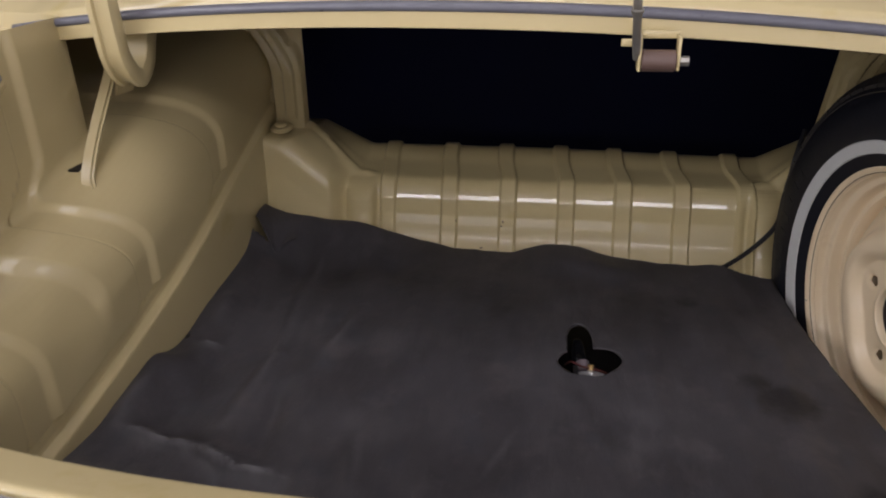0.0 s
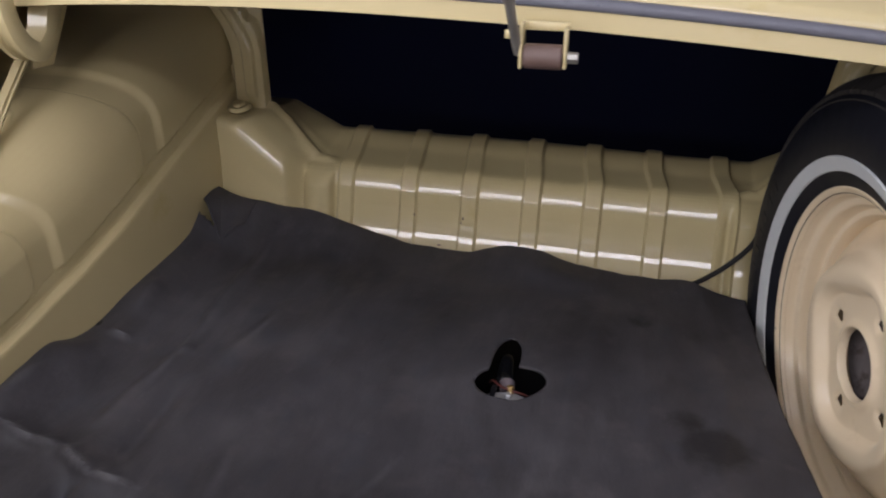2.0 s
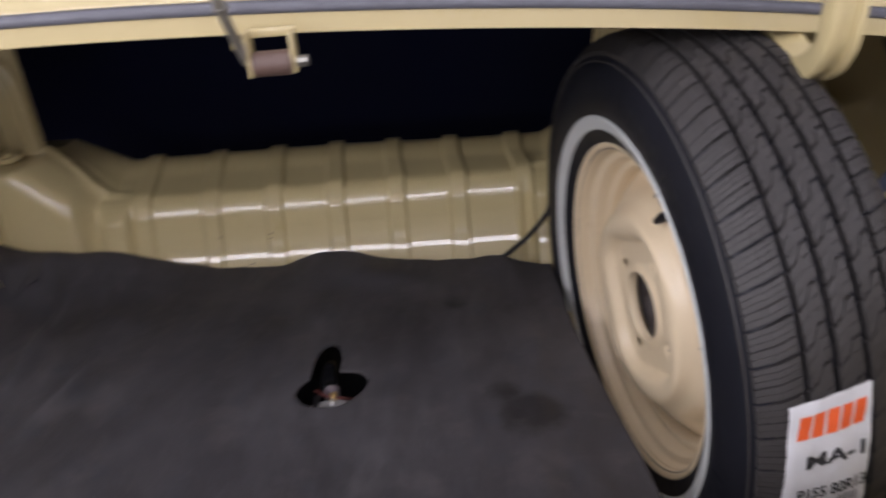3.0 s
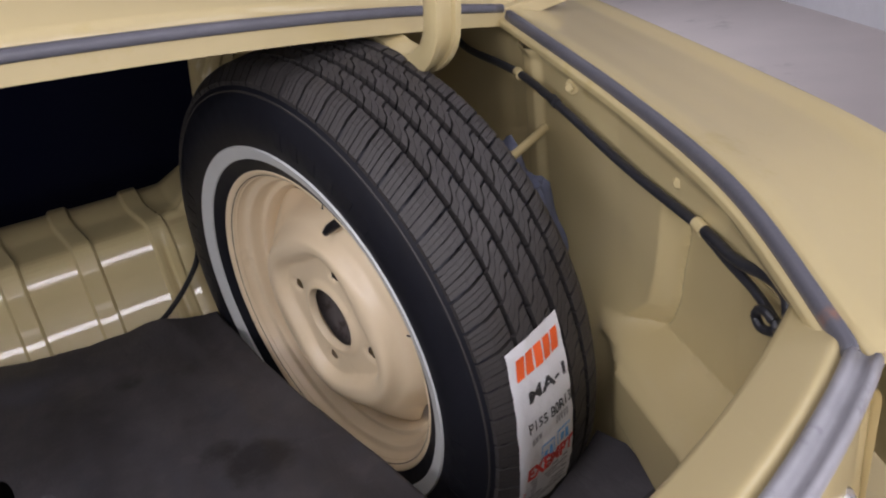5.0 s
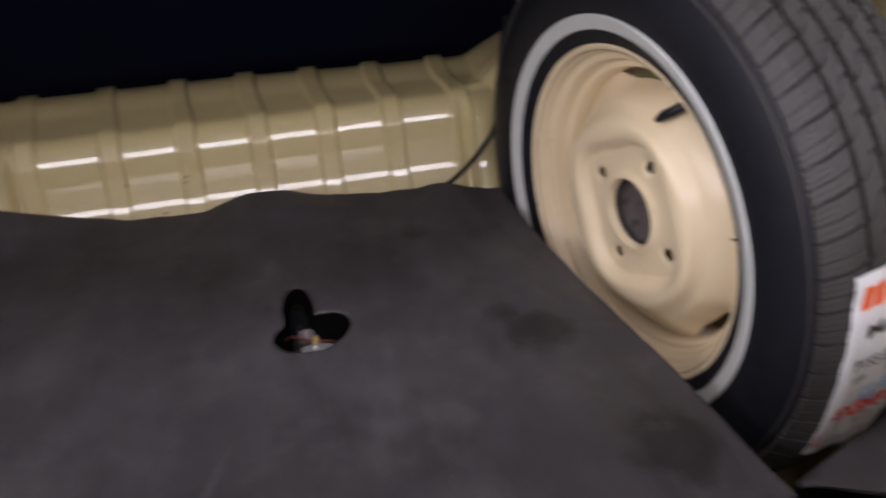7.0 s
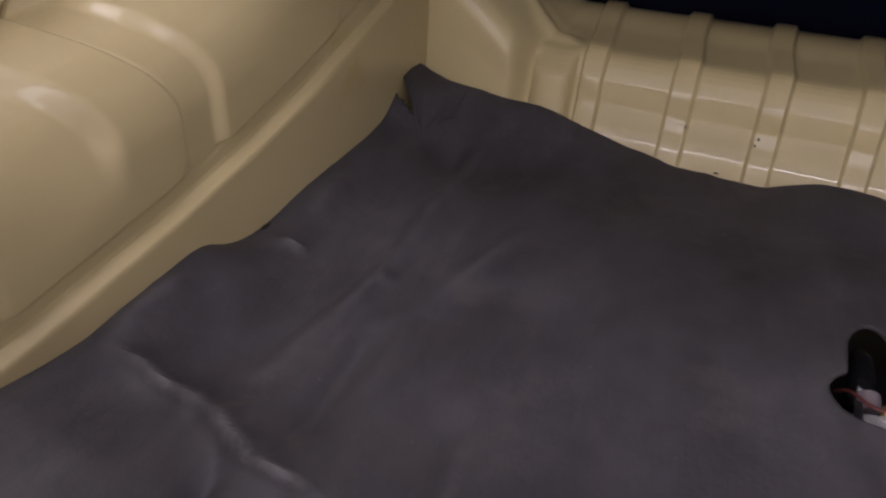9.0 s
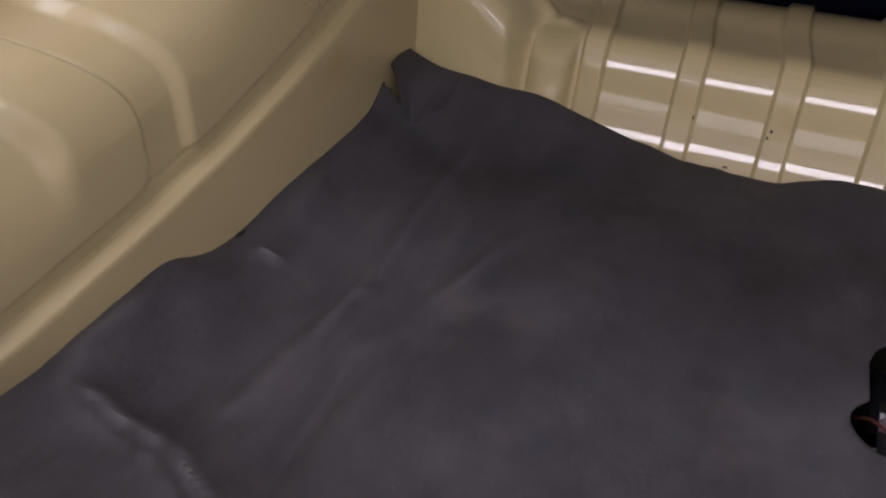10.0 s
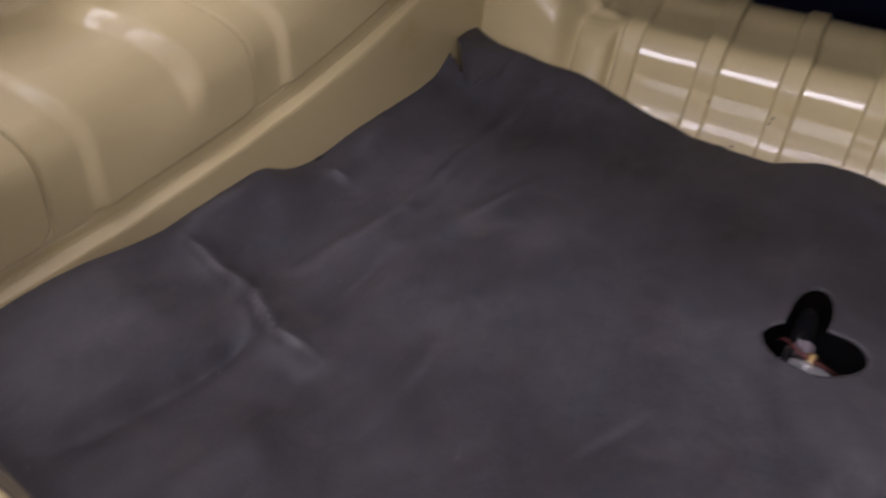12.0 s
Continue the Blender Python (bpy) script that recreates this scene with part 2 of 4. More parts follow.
def box(x0, x1, y0, y1, z0, z1, bevel=0.0, bm=None, seg=2):
    bm = bm or bmesh.new()
    r = bmesh.ops.create_cube(bm, size=1.0)
    for v in r["verts"]:
        v.co = Vector(((x0 + x1) / 2 + v.co.x * (x1 - x0), (y0 + y1) / 2 + v.co.y * (y1 - y0), (z0 + z1) / 2 + v.co.z * (z1 - z0)))
    if bevel:
        es = list({e for v in r["verts"] for e in v.link_edges})
        bmesh.ops.bevel(bm, geom=es, offset=bevel, segments=seg, affect="EDGES", profile=0.5)
    return bm


def catmull(pts, n):
    pts = [Vector(p) for p in pts]
    ext = [pts[0] * 2 - pts[1]] + pts + [pts[-1] * 2 - pts[-2]]
    out = []
    for i in range(1, len(ext) - 2):
        a, b, c, d = ext[i - 1:i + 3]
        for k in range(n):
            t = k / n
            out.append(0.5 * (2 * b + (c - a) * t + (2 * a - 5 * b + 4 * c - d) * t * t + (3 * b - a - 3 * c + d) * t ** 3))
    return out + [pts[-1]]


def sweep(path, section, up=(0, 0, 1), bm=None, cap=True, size=None):
    """Sweeps a closed section [(a, b)] along a path; a lies across, b along up."""
    bm = bm or bmesh.new()
    rings = []
    for i, p in enumerate(path):
        d = (path[min(i + 1, len(path) - 1)] - path[max(i - 1, 0)]).normalized()
        side = d.cross(Vector(up)).normalized()
        top = side.cross(d)
        k = size(i / (len(path) - 1)) if size else 1.0
        rings.append([bm.verts.new(p + (side * a + top * b) * k) for a, b in section])
    m = len(section)
    for r, s in zip(rings, rings[1:]):
        for j in range(m):
            bm.faces.new((r[j], r[(j + 1) % m], s[(j + 1) % m], s[j]))
    if cap:
        bm.faces.new(rings[0][::-1])
        bm.faces.new(rings[-1])
    return bm


def ring(r, n=10, rb=None):
    return [(r * math.cos(2 * math.pi * k / n), (rb or r) * math.sin(2 * math.pi * k / n)) for k in range(n)]


def cyl(p, axis, r, h, n=20, bm=None, bevel=0.0):
    axis = Vector(axis).normalized()
    up = (0, 0, 1) if abs(axis.z) < 0.9 else (0, 1, 0)
    p = Vector(p)
    if bevel:
        path = [p, p + axis * 0.0001, p + axis * bevel, p + axis * (h - bevel), p + axis * h]
        sizes = [1 - bevel / r, 1 - bevel / r, 1, 1, 1 - bevel / r]
        it = {round(i / 4, 3): s for i, s in enumerate(sizes)}
        return sweep(path, ring(r, n), up, bm, size=lambda t: it[round(t, 3)])
    return sweep([p, p + axis * h], ring(r, n), up, bm)


def step(a, b, x):
    t = min(1, max(0, (x - a) / (b - a)))
    return t * t * (3 - 2 * t)


def along(pts, x):
    """Straight interpolation in a short table [(x, y)]."""
    for (a, p), (b, q) in zip(pts, pts[1:]):
        if x <= b:
            return p + (q - p) * max(0, (x - a)) / (b - a)
    return pts[-1][1]


def soft(pts, x, reach=0.014):
    """The same with rounded corners."""
    return sum(along(pts, x + k * reach / 3) for k in range(-3, 4)) / 7


def polyline(pts, t):
    """The point at t (0 to 1) of a polyline, by index."""
    k = min(len(pts) - 2, int(t * (len(pts) - 1)))
    f = t * (len(pts) - 1) - k
    return pts[k].lerp(pts[k + 1], f)


def profile(pts, n, v):
    """The point at v of a smooth line through pts."""
    key = (tuple(pts), n)
    if key not in PROFILES:
        PROFILES[key] = catmull([(a, b, 0) for a, b in pts], n)
    p = polyline(PROFILES[key], v)
    return p.x, p.y


PROFILES = {}

# ---- setting ----
GROUND = -0.67
floor = part("floor", box(-6, 8, -6, 8, GROUND - 0.1, GROUND), CONCRETE, scale=1)
tagged(floor, "mauve grey concrete garage floor with faint stains", "floor", kind="structure")
for nm, b in (("wall_west", (-6.2, -6, -6, 8)), ("wall_south", (-6, 8, -6.2, -6)), ("wall_north", (-6, 8, 8, 8.2))):
    tagged(part(nm, box(*b, GROUND, 2.3), WHITE, scale=1), "white painted rough garage wall", "wall", kind="structure")
east = part("wall_east", box(0.0, 0.2, -9, 9, GROUND, 2.3), WHITE, scale=1)
east.matrix_world = pose(4.72, 3.1, 0, 0, 0, -24)
tagged(east, "white painted rough garage wall", "wall", kind="structure")
tagged(part("ceiling", box(-6.2, 8.2, -6.2, 8.2, 2.3, 2.4), WHITE, scale=1), "white painted garage ceiling", "ceiling", kind="structure")

# ---- car ----
car = tagged(new("car"), "pale yellow vintage saloon with its empty boot open", "car")
XC = 0.10


def bulk_point(u, v):
    x = -0.345 + u * 1.13
    prof = [(1.085, -0.06), (1.100, -0.014), (1.109, 0.000), (1.1140, 0.008), (1.1178, 0.015), (1.1210, 0.022), (1.1240, 0.030), (1.1290, 0.045), (1.132, 0.058), (1.1340, 0.066), (1.1370, 0.0722), (1.1405, 0.079), (1.1438, 0.0838),
            (1.1478, 0.0875), (1.1522, 0.090), (1.158, 0.0915), (1.175, 0.0935), (1.21, 0.0985), (1.244, 0.106), (1.254, 0.1055), (1.261, 0.098), (1.266, 0.02), (1.27, -0.08)]
    k = v * (len(prof) - 1)
    i = min(len(prof) - 2, int(k))
    y = prof[i][0] + (prof[i + 1][0] - prof[i][0]) * (k - i)
    z = prof[i][1] + (prof[i + 1][1] - prof[i][1]) * (k - i)
    y0 = y
    rib = 0
    for c in (-0.155, -0.064, 0.021, 0.104, 0.184, 0.265, 0.351):
        rib = max(rib, 1 - step(0.0098, 0.0132, abs(x - c - 0.009 * (1 - step(1.145, 1.235, y)))))
    d = abs(x - XC)
    high = step(0.02, 0.07, z)
    lean_in = 0.8 - 0.5 * step(0.06, 0.088, z)
    y -= 0.0058 * rib * lean_in
    z += 0.0058 * rib * (1 - lean_in) * 1.3 * high
    # end boxes: their slanting edge lies further out on the front face than on the top
    back = step(1.140, 1.165, y0)
    d0 = 0.322 - 0.030 * back
    e = (d - d0) / 0.074
    soft = 0.07 - 0.03 * back
    ramp = 0.0 if e < -soft else (e + soft) ** 2 / (4 * soft) if e < soft else e if e < 1 - soft else 1 - (1 + soft - e) ** 2 / (4 * soft) if e < 1 + soft else 1.0
    foot = step(0.300, 0.330, d)
    if y0 < 1.1575:
        square = foot * step(0.035, 0.06, z)
        y += (min(y0, 1.131 + 0.0265 * max(0.0, (y0 - 1.135) / 0.0225) ** 2.4) - y0) * square
    y -= 0.023 * foot * (1 - step(1.150, 1.166, y0))
    z += (0.064 * ramp + 0.010 * step(0.395, 0.43, d) * (1 - back)) * high * (1 - 0.42 * step(1.18, 1.25, y0)) + 0.006 * step(1.2, 1.245, y0) * (z > 0.05)
    # pressed channel that follows the slanting edge across the top
    line = 1.163 + 0.018 * step(0.29, 0.36, d)
    z += 0.0062 * step(0.262, 0.285, d) * math.exp(-((y0 - line) / 0.0075) ** 4) - 0.0035 * step(0.272, 0.290, d) * math.exp(-((y0 - line - 0.016) / 0.006) ** 2)
    # rounded post between the end box and the beads, and the sharp groove beside it
    post = max(0.0, 1 - ((d - 0.286) / 0.0215) ** 2) ** 0.5
    y -= 0.0140 * post * (1 - step(0.066, 0.100, z))
    groove = math.exp(-((d - 0.2605) / 0.0045) ** 2)
    y += 0.0045 * groove * (1 - step(0.06, 0.09, z))
    y += 0.007 * math.exp(-((d - 0.313) / 0.008) ** 2) * (1 - step(0.07, 0.095, z))
    z -= 0.006 * step(0.05, 0.36, x) * step(1.16, 1.24, y0)
    return (x, y, z)


part("bulkhead", sheet(bulk_point, 640, 132), PAINT, car, "yellow pressed steel bulkhead with seven raised beads")

for x, y, z, a, b in ((-0.044, 1.1215, 0.039, 0.0012, 0.004), (0.024, 1.1215, 0.040, 0.002, 0.0028), (0.022, 1.1195, 0.034, 0.0016, 0.002), (-0.006, 1.109, 0.003, 0.004, 0.0012), (0.1345, 1.2245, 0.1025, 0.0014, 0.0022)):
    part("chip", sweep([Vector((x, y, z)), Vector((x + 0.0003, y - 0.002, z))], ring(a * 0.6, 8, b * 0.6)), BROWN, car)

# front pillars of the opening beside the dark gap
def pillar(side):
    def fn(u, v):
        d = (0.338 if side > 0 else 0.372) + u * (0.374 if side > 0 else 0.27)
        z = 0.12 + v * 0.28
        x = XC + side * (d + (0.0 if side < 0 else 0.13 * (z - 0.12)))
        d += 0.034 if side > 0 else 0.0
        # bead and outer edge bend away outwards where they follow the arch
        bend = 0.20 * max(0.0, z - 0.235) ** 1.6 * 12
        q = d - 0.372 - bend * min(1.0, (d - 0.372) / 0.02)
        y = 1.185 - 0.012 * step(0.002, 0.006, q) + 0.018 * step(0.044, 0.049, q)
        y -= 0.006 * (step(0.013, 0.0165, q) - step(0.0255, 0.029, q)) * step(0.168, 0.180, z)
        return (x, y, z)
    return sheet(fn, 150, 60, 0.003)


for s in (-1, 1):
    part("pillar", pillar(s), PAINT, car)
    b = cyl((XC + s * 0.402, 1.146, 0.160), (0, -0.15, 1), 0.017, 0.007, 24, bevel=0.003)
    cyl((XC + s * 0.402, 1.145, 0.166), (0, -0.15, 1), 0.009, 0.006, 16, bm=b, bevel=0.002)
    part("plug", b, PAINT, car)

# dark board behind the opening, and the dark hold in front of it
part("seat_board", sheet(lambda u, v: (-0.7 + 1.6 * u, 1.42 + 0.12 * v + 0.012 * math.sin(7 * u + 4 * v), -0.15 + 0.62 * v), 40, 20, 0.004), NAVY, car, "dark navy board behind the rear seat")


# unseen sheet, added to stop light leaking in under the rear window
part("shelf_light_block", sheet(lambda u, v: (-0.75 + 1.75 * u, 0.915 + 0.64 * v + 0.12 * (2 * u - 1) ** 2 * (1 - v), 0.425 - 0.04 * (2 * u - 1) ** 2 + 0.03 * v), 16, 8, 0.004), NAVY, car, "unseen dark sheet that blocks light above the opening")
# unseen near-black sheet, added to keep light out past the wheelhouse
part("side_light_block", sheet(lambda u, v: (-0.655, 0.80 + 0.75 * u, -0.22 + 0.53 * v), 8, 8, 0.004), DARK, car, "unseen dark sheet that blocks light beside the wheelhouse")


def ledge_z(y):
    return along([(0.3, 0.02), (0.593, 0.042), (0.715, 0.059), (0.81, 0.077), (0.885, 0.096), (1.029, 0.140), (1.2, 0.19)], y)


def top_z(y):
    return along([(0.3, 0.17), (0.60, 0.179), (0.66, 0.186), (0.735, 0.192), (0.777, 0.201), (0.925, 0.243), (1.05, 0.28), (1.16, 0.303), (1.2, 0.31)], y)


def house_section(y):
    """The cross section of the wheelhouse at y without its ribs: points (x, z) and the way along them."""
    zl = ledge_z(y)
    zt = sum(top_z(y + k * 0.012) for k in range(-3, 4)) / 7
    r = 0.074
    far = 0.17 * step(0.858, 0.925, y)
    xl, xu = -0.319, -0.327
    pts = [Vector((xl, -0.06)), Vector((xl, zl)), Vector((xl - 0.0010, zl + 0.0014)), Vector((xu - 0.001, zl + 0.0056)), Vector((xu - 0.002, zl + 0.009))]
    z0 = max(zl + 0.03, zt - r)
    rr = zt - z0
    pts.append(Vector((xu - 0.002, z0)))
    for k in range(1, 17):
        a = k / 16 * math.pi / 2
        pts.append(Vector((xu - 0.002 - r * (1 - math.cos(a)), z0 + rr * math.sin(a))))
    xo = -0.410 - far
    for k in range(9):
        a = k / 8 * math.pi / 2
        pts.append(Vector((xo - 0.016 * math.sin(a), zt + 0.016 * (1 - math.cos(a)))))
    pts += [Vector((xo - 0.019, 0.33)), Vector((xo - 0.022, 0.36))]
    lens = [0]
    for a, b in zip(pts, pts[1:]):
        lens.append(lens[-1] + (b - a).length)
    return pts, lens


SECTIONS = {}
# pressed channels between the raised panels: near and far edge at the foot, and how far both lean back over the shoulder
RIBS = ((0.548, 0.581, 0.040, 0.045), (0.747, 0.777, 0.050, 0.044), (0.950, 0.981, 0.036, 0.036))


def wheelhouse(u, v):
    y = 0.40 + u * 0.785
    if u not in SECTIONS:
        SECTIONS[u] = house_section(y)
    pts, lens = SECTIONS[u]
    s_panel = lens[4] + along([(0.3, 0.006), (0.72, 0.011), (0.80, 0.011), (0.95, 0.015), (1.2, 0.018)], y)
    s = along([(0, 0), (0.07, lens[1]), (0.16, lens[4]), (0.19, s_panel - 0.004), (0.28, s_panel + 0.008), (0.78, lens[22]), (0.90, lens[30]), (1, lens[-1])], v)
    i = max(k for k in range(len(lens) - 1) if lens[k] <= s + 1e-9)
    f = (s - lens[i]) / max(1e-9, lens[i + 1] - lens[i])
    p = pts[i].lerp(pts[i + 1], f)
    t = (pts[i + 1] - pts[i]).normalized()
    nrm = Vector((t.y, -t.x))
    climb = step(lens[6], lens[20], s)
    outer = step(lens[22], lens[30] + 0.02, s)
    above = s - s_panel
    level, start, crease = 0.0, 0.0, 1.0
    for foot, ridge, back_a, back_b in RIBS:
        c = foot - back_a * climb + 0.045 * outer
        g = ridge - back_b * climb + 0.035 * outer
        # the raised panel before this channel: sharp rims at its foot and far end, a rounded rise at its near end
        if start < y < c:
            a, b = above, c - y
            edge = 0.018 - math.hypot(0.018 - a, 0.018 - b) if a < 0.018 and b < 0.018 else min(a, b)
            level = 0.0052 * step(0.0, 0.0040, edge) * step(-0.001, 0.012, y - start)
            crease = abs(edge)
        elif c <= y < c + 0.006 and above > 0:
            crease = y - c
        start = g
    if y > start:
        level = 0.0052 * step(0.0, 0.0040, above) * step(-0.001, 0.012, y - start)
        crease = abs(above)
    elif -0.006 < above <= 0:
        crease = -above
    # pressed crease at the foot of the sharp rims
    d = level - 0.0022 * math.exp(-(crease / 0.0020) ** 2)
    # the near end of the middle panel lies lower, with a rounded rise ahead of it
    q = y - 0.686 + 0.046 * step(lens[7], lens[20], s)
    d -= 0.0085 * (1 - step(-0.014, 0.008, q)) * step(-0.12, -0.015, q) * step(lens[5] - 0.025, lens[9], s) * (1 - step(lens[20], lens[20] + 0.035, s))
    d += 0.0010 * noise.noise(Vector((y * 4.5, s * 4.5, 2.0)))
    p = p + nrm * d
    return (p.x, y, p.y)


wb = sheet(wheelhouse, 600, 250)
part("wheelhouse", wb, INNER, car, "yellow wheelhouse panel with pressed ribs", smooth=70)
slot = bmesh.new()
vs = [[slot.verts.new((x, y, z + up)) for x, y, z in ((-0.413, 0.798, 0.2115), (-0.401, 0.798, 0.2115), (-0.400, 0.818, 0.2165))] for up in (-0.02, 0.0022)]
slot.faces.new(vs[1])
for k in range(3):
    slot.faces.new((vs[0][k], vs[0][(k + 1) % 3], vs[1][(k + 1) % 3], vs[1][k]))
part("slot", slot, BLACK, car, "small black slot in the panel")

# floor pan under the mat, the well for the spare wheel and its walls
# coloured black so that the hole cut in the mat reads dark
part("floor_pan", box(-0.36, 0.40, 0.34, 1.12, -0.06, -0.045), BLACK, car, "fuel tank top under the mat, blackened to darken the cut hole")
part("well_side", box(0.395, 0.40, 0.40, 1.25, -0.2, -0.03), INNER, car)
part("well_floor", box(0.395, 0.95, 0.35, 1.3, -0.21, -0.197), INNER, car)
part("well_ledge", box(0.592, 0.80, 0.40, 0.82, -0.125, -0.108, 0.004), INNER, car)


def press_near(z):
    return along([(0.060, 0.628), (0.075, 0.613), (0.090, 0.602), (0.114, 0.592), (0.142, 0.588), (0.19, 0.577), (0.26, 0.565)], z)


def press_far(z):
    return along([(0.060, 0.660), (0.080, 0.640), (0.103, 0.617), (0.138, 0.604), (0.193, 0.596), (0.26, 0.586)], z)


def right_wall(u, v):
    y = 0.38 + u * 0.86
    zt = along([(0.3, 0.197), (0.40, 0.211), (0.512, 0.239), (0.663, 0.259), (0.866, 0.289), (1.3, 0.337)], y)
    xt = along([(0.3, 0.525), (0.40, 0.548), (0.512, 0.603), (0.663, 0.653), (0.866, 0.699), (1.3, 0.76)], y)
    z = zt + (-0.2 - zt) * v
    x = xt + 0.005 * step(0.0, 0.012, zt - z)
    # sunk near panel with a slanting border
    t = min(1.0, max(0.0, (y - press_near(z)) / (press_far(z) - press_near(z))))
    x += 0.017 * (1 - t) ** 1.15 * (1 - step(0.185, 0.215, z))
    x += 0.0034 * math.exp(-((y - press_near(z) + 0.001) / 0.0024) ** 2) * (1 - step(0.17, 0.20, z)) * step(0.074, 0.082, z)
    # shelf: a sharp step near the tail, a long slope further ahead
    far = step(0.612, 0.675, y)
    x -= 0.042 * ((1 - far) * (1 - step(0.067, 0.079, z)) + far * (1 - step(0.0, 0.15, z)))
    x += 0.012 * (1 - t) ** 1.3 * -(1 - step(0.060, 0.075, z)) * (1 - far)
    # proud block on the lower face, with a crease round it
    foot = 0.008 - 0.23 * (0.612 - y)
    block = (1 - step(0.609, 0.613, y)) * step(foot - 0.002, foot + 0.002, z) * (1 - step(0.056, 0.064, z))
    x -= 0.0050 * block
    if z < 0.06:
        rim_line = abs(y - 0.6125) if z > foot else math.hypot(max(0.0, y - 0.6125), z - foot) if y > 0.6125 else abs(z - foot)
        x += 0.0032 * math.exp(-(min(rim_line, abs(z - foot) if y < 0.6125 else 1.0) / 0.0022) ** 2)
    x += 0.0010 * noise.noise(Vector((y * 5, z * 5, 5.0)))
    x -= 0.008 * (1 - step(0.008, 0.020, abs(y - 0.815))) * step(0.08, 0.12, z)
    return (x, y, z)


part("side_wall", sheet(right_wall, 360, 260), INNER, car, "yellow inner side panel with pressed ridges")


# ---- rim of the opening ----
def deck_y(x):
    return 0.742 + 0.38 * (x - 0.11) ** 2


def deck_z(x):
    return 0.387 - 0.17 * (x - 0.01) ** 2


deck_line = [Vector((x, deck_y(x), deck_z(x))) for x in np.linspace(-0.497, 0.704, 60)]
right_line = catmull([(0.704, 0.866, 0.300), (0.658, 0.663, 0.270), (0.608, 0.512, 0.250), (0.556, 0.405, 0.224), (0.546, 0.388, 0.218)], 16)
left_line = catmull([(-0.497, 0.893, 0.340), (-0.43, 0.74, 0.318), (-0.385, 0.58, 0.285), (-0.335, 0.43, 0.235)], 16)


def rear_y(x):
    d = abs(x - XC)
    return 0.354 + (0.70 * d ** 3 if x < XC else 0.12 * d ** 2 + 0.50 * d ** 3)


rear_line = [Vector((x, rear_y(x) - 0.025, 0.220)) for x in np.linspace(-0.335, 0.550, 50)]


def deck(u, v):
    x = -0.62 + 1.45 * u
    xx = max(-0.497, min(0.704, x))
    y, z = deck_y(xx) + 0.35 * abs(x - xx), deck_z(xx)
    prof = [(0.004, -0.018), (0.0, -0.017), (0.0, -0.004), (0.003, -0.001), (0.016, -0.001), (0.018, 0.006), (0.021, 0.011), (0.03, 0.016), (0.06, 0.030), (0.11, 0.046), (0.15, 0.056), (0.17, 0.060), (0.175, 0.058)]
    k = v * (len(prof) - 1)
    i = min(len(prof) - 2, int(k))
    f = k - i
    return (x, y + prof[i][0] + (prof[i + 1][0] - prof[i][0]) * f, z + prof[i][1] + (prof[i + 1][1] - prof[i][1]) * f)


part("deck_panel", sheet(deck, 120, 36, 0.002), PAINT, car, "glossy yellow panel ahead of the boot opening")
part("window_trim", sweep([Vector((x, deck_y(x) + 0.178, deck_z(x) + 0.064)) for x in np.linspace(-0.6, 0.8, 40)], ring(0.006, 8)), CHROME, car)
part("rear_window", sheet(lambda u, v: (-0.6 + 1.4 * u, deck_y(-0.6 + 1.4 * u) + 0.18 + 0.3 * v, deck_z(-0.6 + 1.4 * u) + 0.062 + 0.17 * v), 30, 4, 0.003), GLASS, car)

SEAL_SECTION = [(-0.0052, -0.0045), (0.0052, -0.0045), (0.0062, -0.003), (0.0064, 0.0), (0.0058, 0.003), (0.0042, 0.0052), (0.002, 0.0060), (0.0, 0.0056), (-0.002, 0.0060), (-0.0042, 0.0052), (-0.0058, 0.003), (-0.0064, 0.0), (-0.0062, -0.003)]
part("seal", sweep([p + Vector((0, 0.004, 0.0)) for p in deck_line], [(a * 0.9, b * 0.8) for a, b in SEAL_SECTION]), SEAL, car, "dark grey rubber boot seal", smooth=180)
part("seal", sweep(right_line, [(a * 0.70, b * 0.95) for a, b in SEAL_SECTION]), SEAL, car, "dark grey rubber boot seal", smooth=180)
part("seal", sweep(left_line, SEAL_SECTION), SEAL, car, "dark grey rubber boot seal", smooth=180)
part("seal", sweep([p + Vector((0, -0.0145, -0.002)) for p in rear_line], [(-0.008, -0.005), (0.008, -0.005), (0.0090, -0.001), (0.0084, 0.003), (0.0066, 0.0050), (0.0046, 0.0046), (0.0030, 0.0022), (0.0010, 0.0014), (-0.0010, 0.0028), (-0.0030, 0.0060), (-0.0055, 0.0066), (-0.0078, 0.0045), (-0.0088, 0.0)]), OLD_SEAL, car, "weathered grey rubber boot seal", smooth=180)


def side_flange(line, s):
    def fn(u, v):
        p = polyline(line, u)
        prof = [(0.010, -0.036), (0.001, -0.0155), (-0.0055, -0.0135), (-0.0082, -0.011), (-0.0082, -0.006), (-0.005, -0.0035), (0.012, -0.002)]
        k = v * (len(prof) - 1)
        i = min(len(prof) - 2, int(k))
        f = k - i
        return (p.x + s * (prof[i][0] + (prof[i + 1][0] - prof[i][0]) * f), p.y, p.z + prof[i][1] + (prof[i + 1][1] - prof[i][1]) * f)
    return sheet(fn, 72, 20)


def lengthened(line):
    d = (line[0] - line[6]).normalized()
    return [line[0] + d * (0.36 - 0.03 * k) for k in range(12)] + line


part("flange", side_flange(lengthened(right_line), 1), PAINT, car)
part("flange", side_flange(lengthened(left_line), -1), PAINT, car)


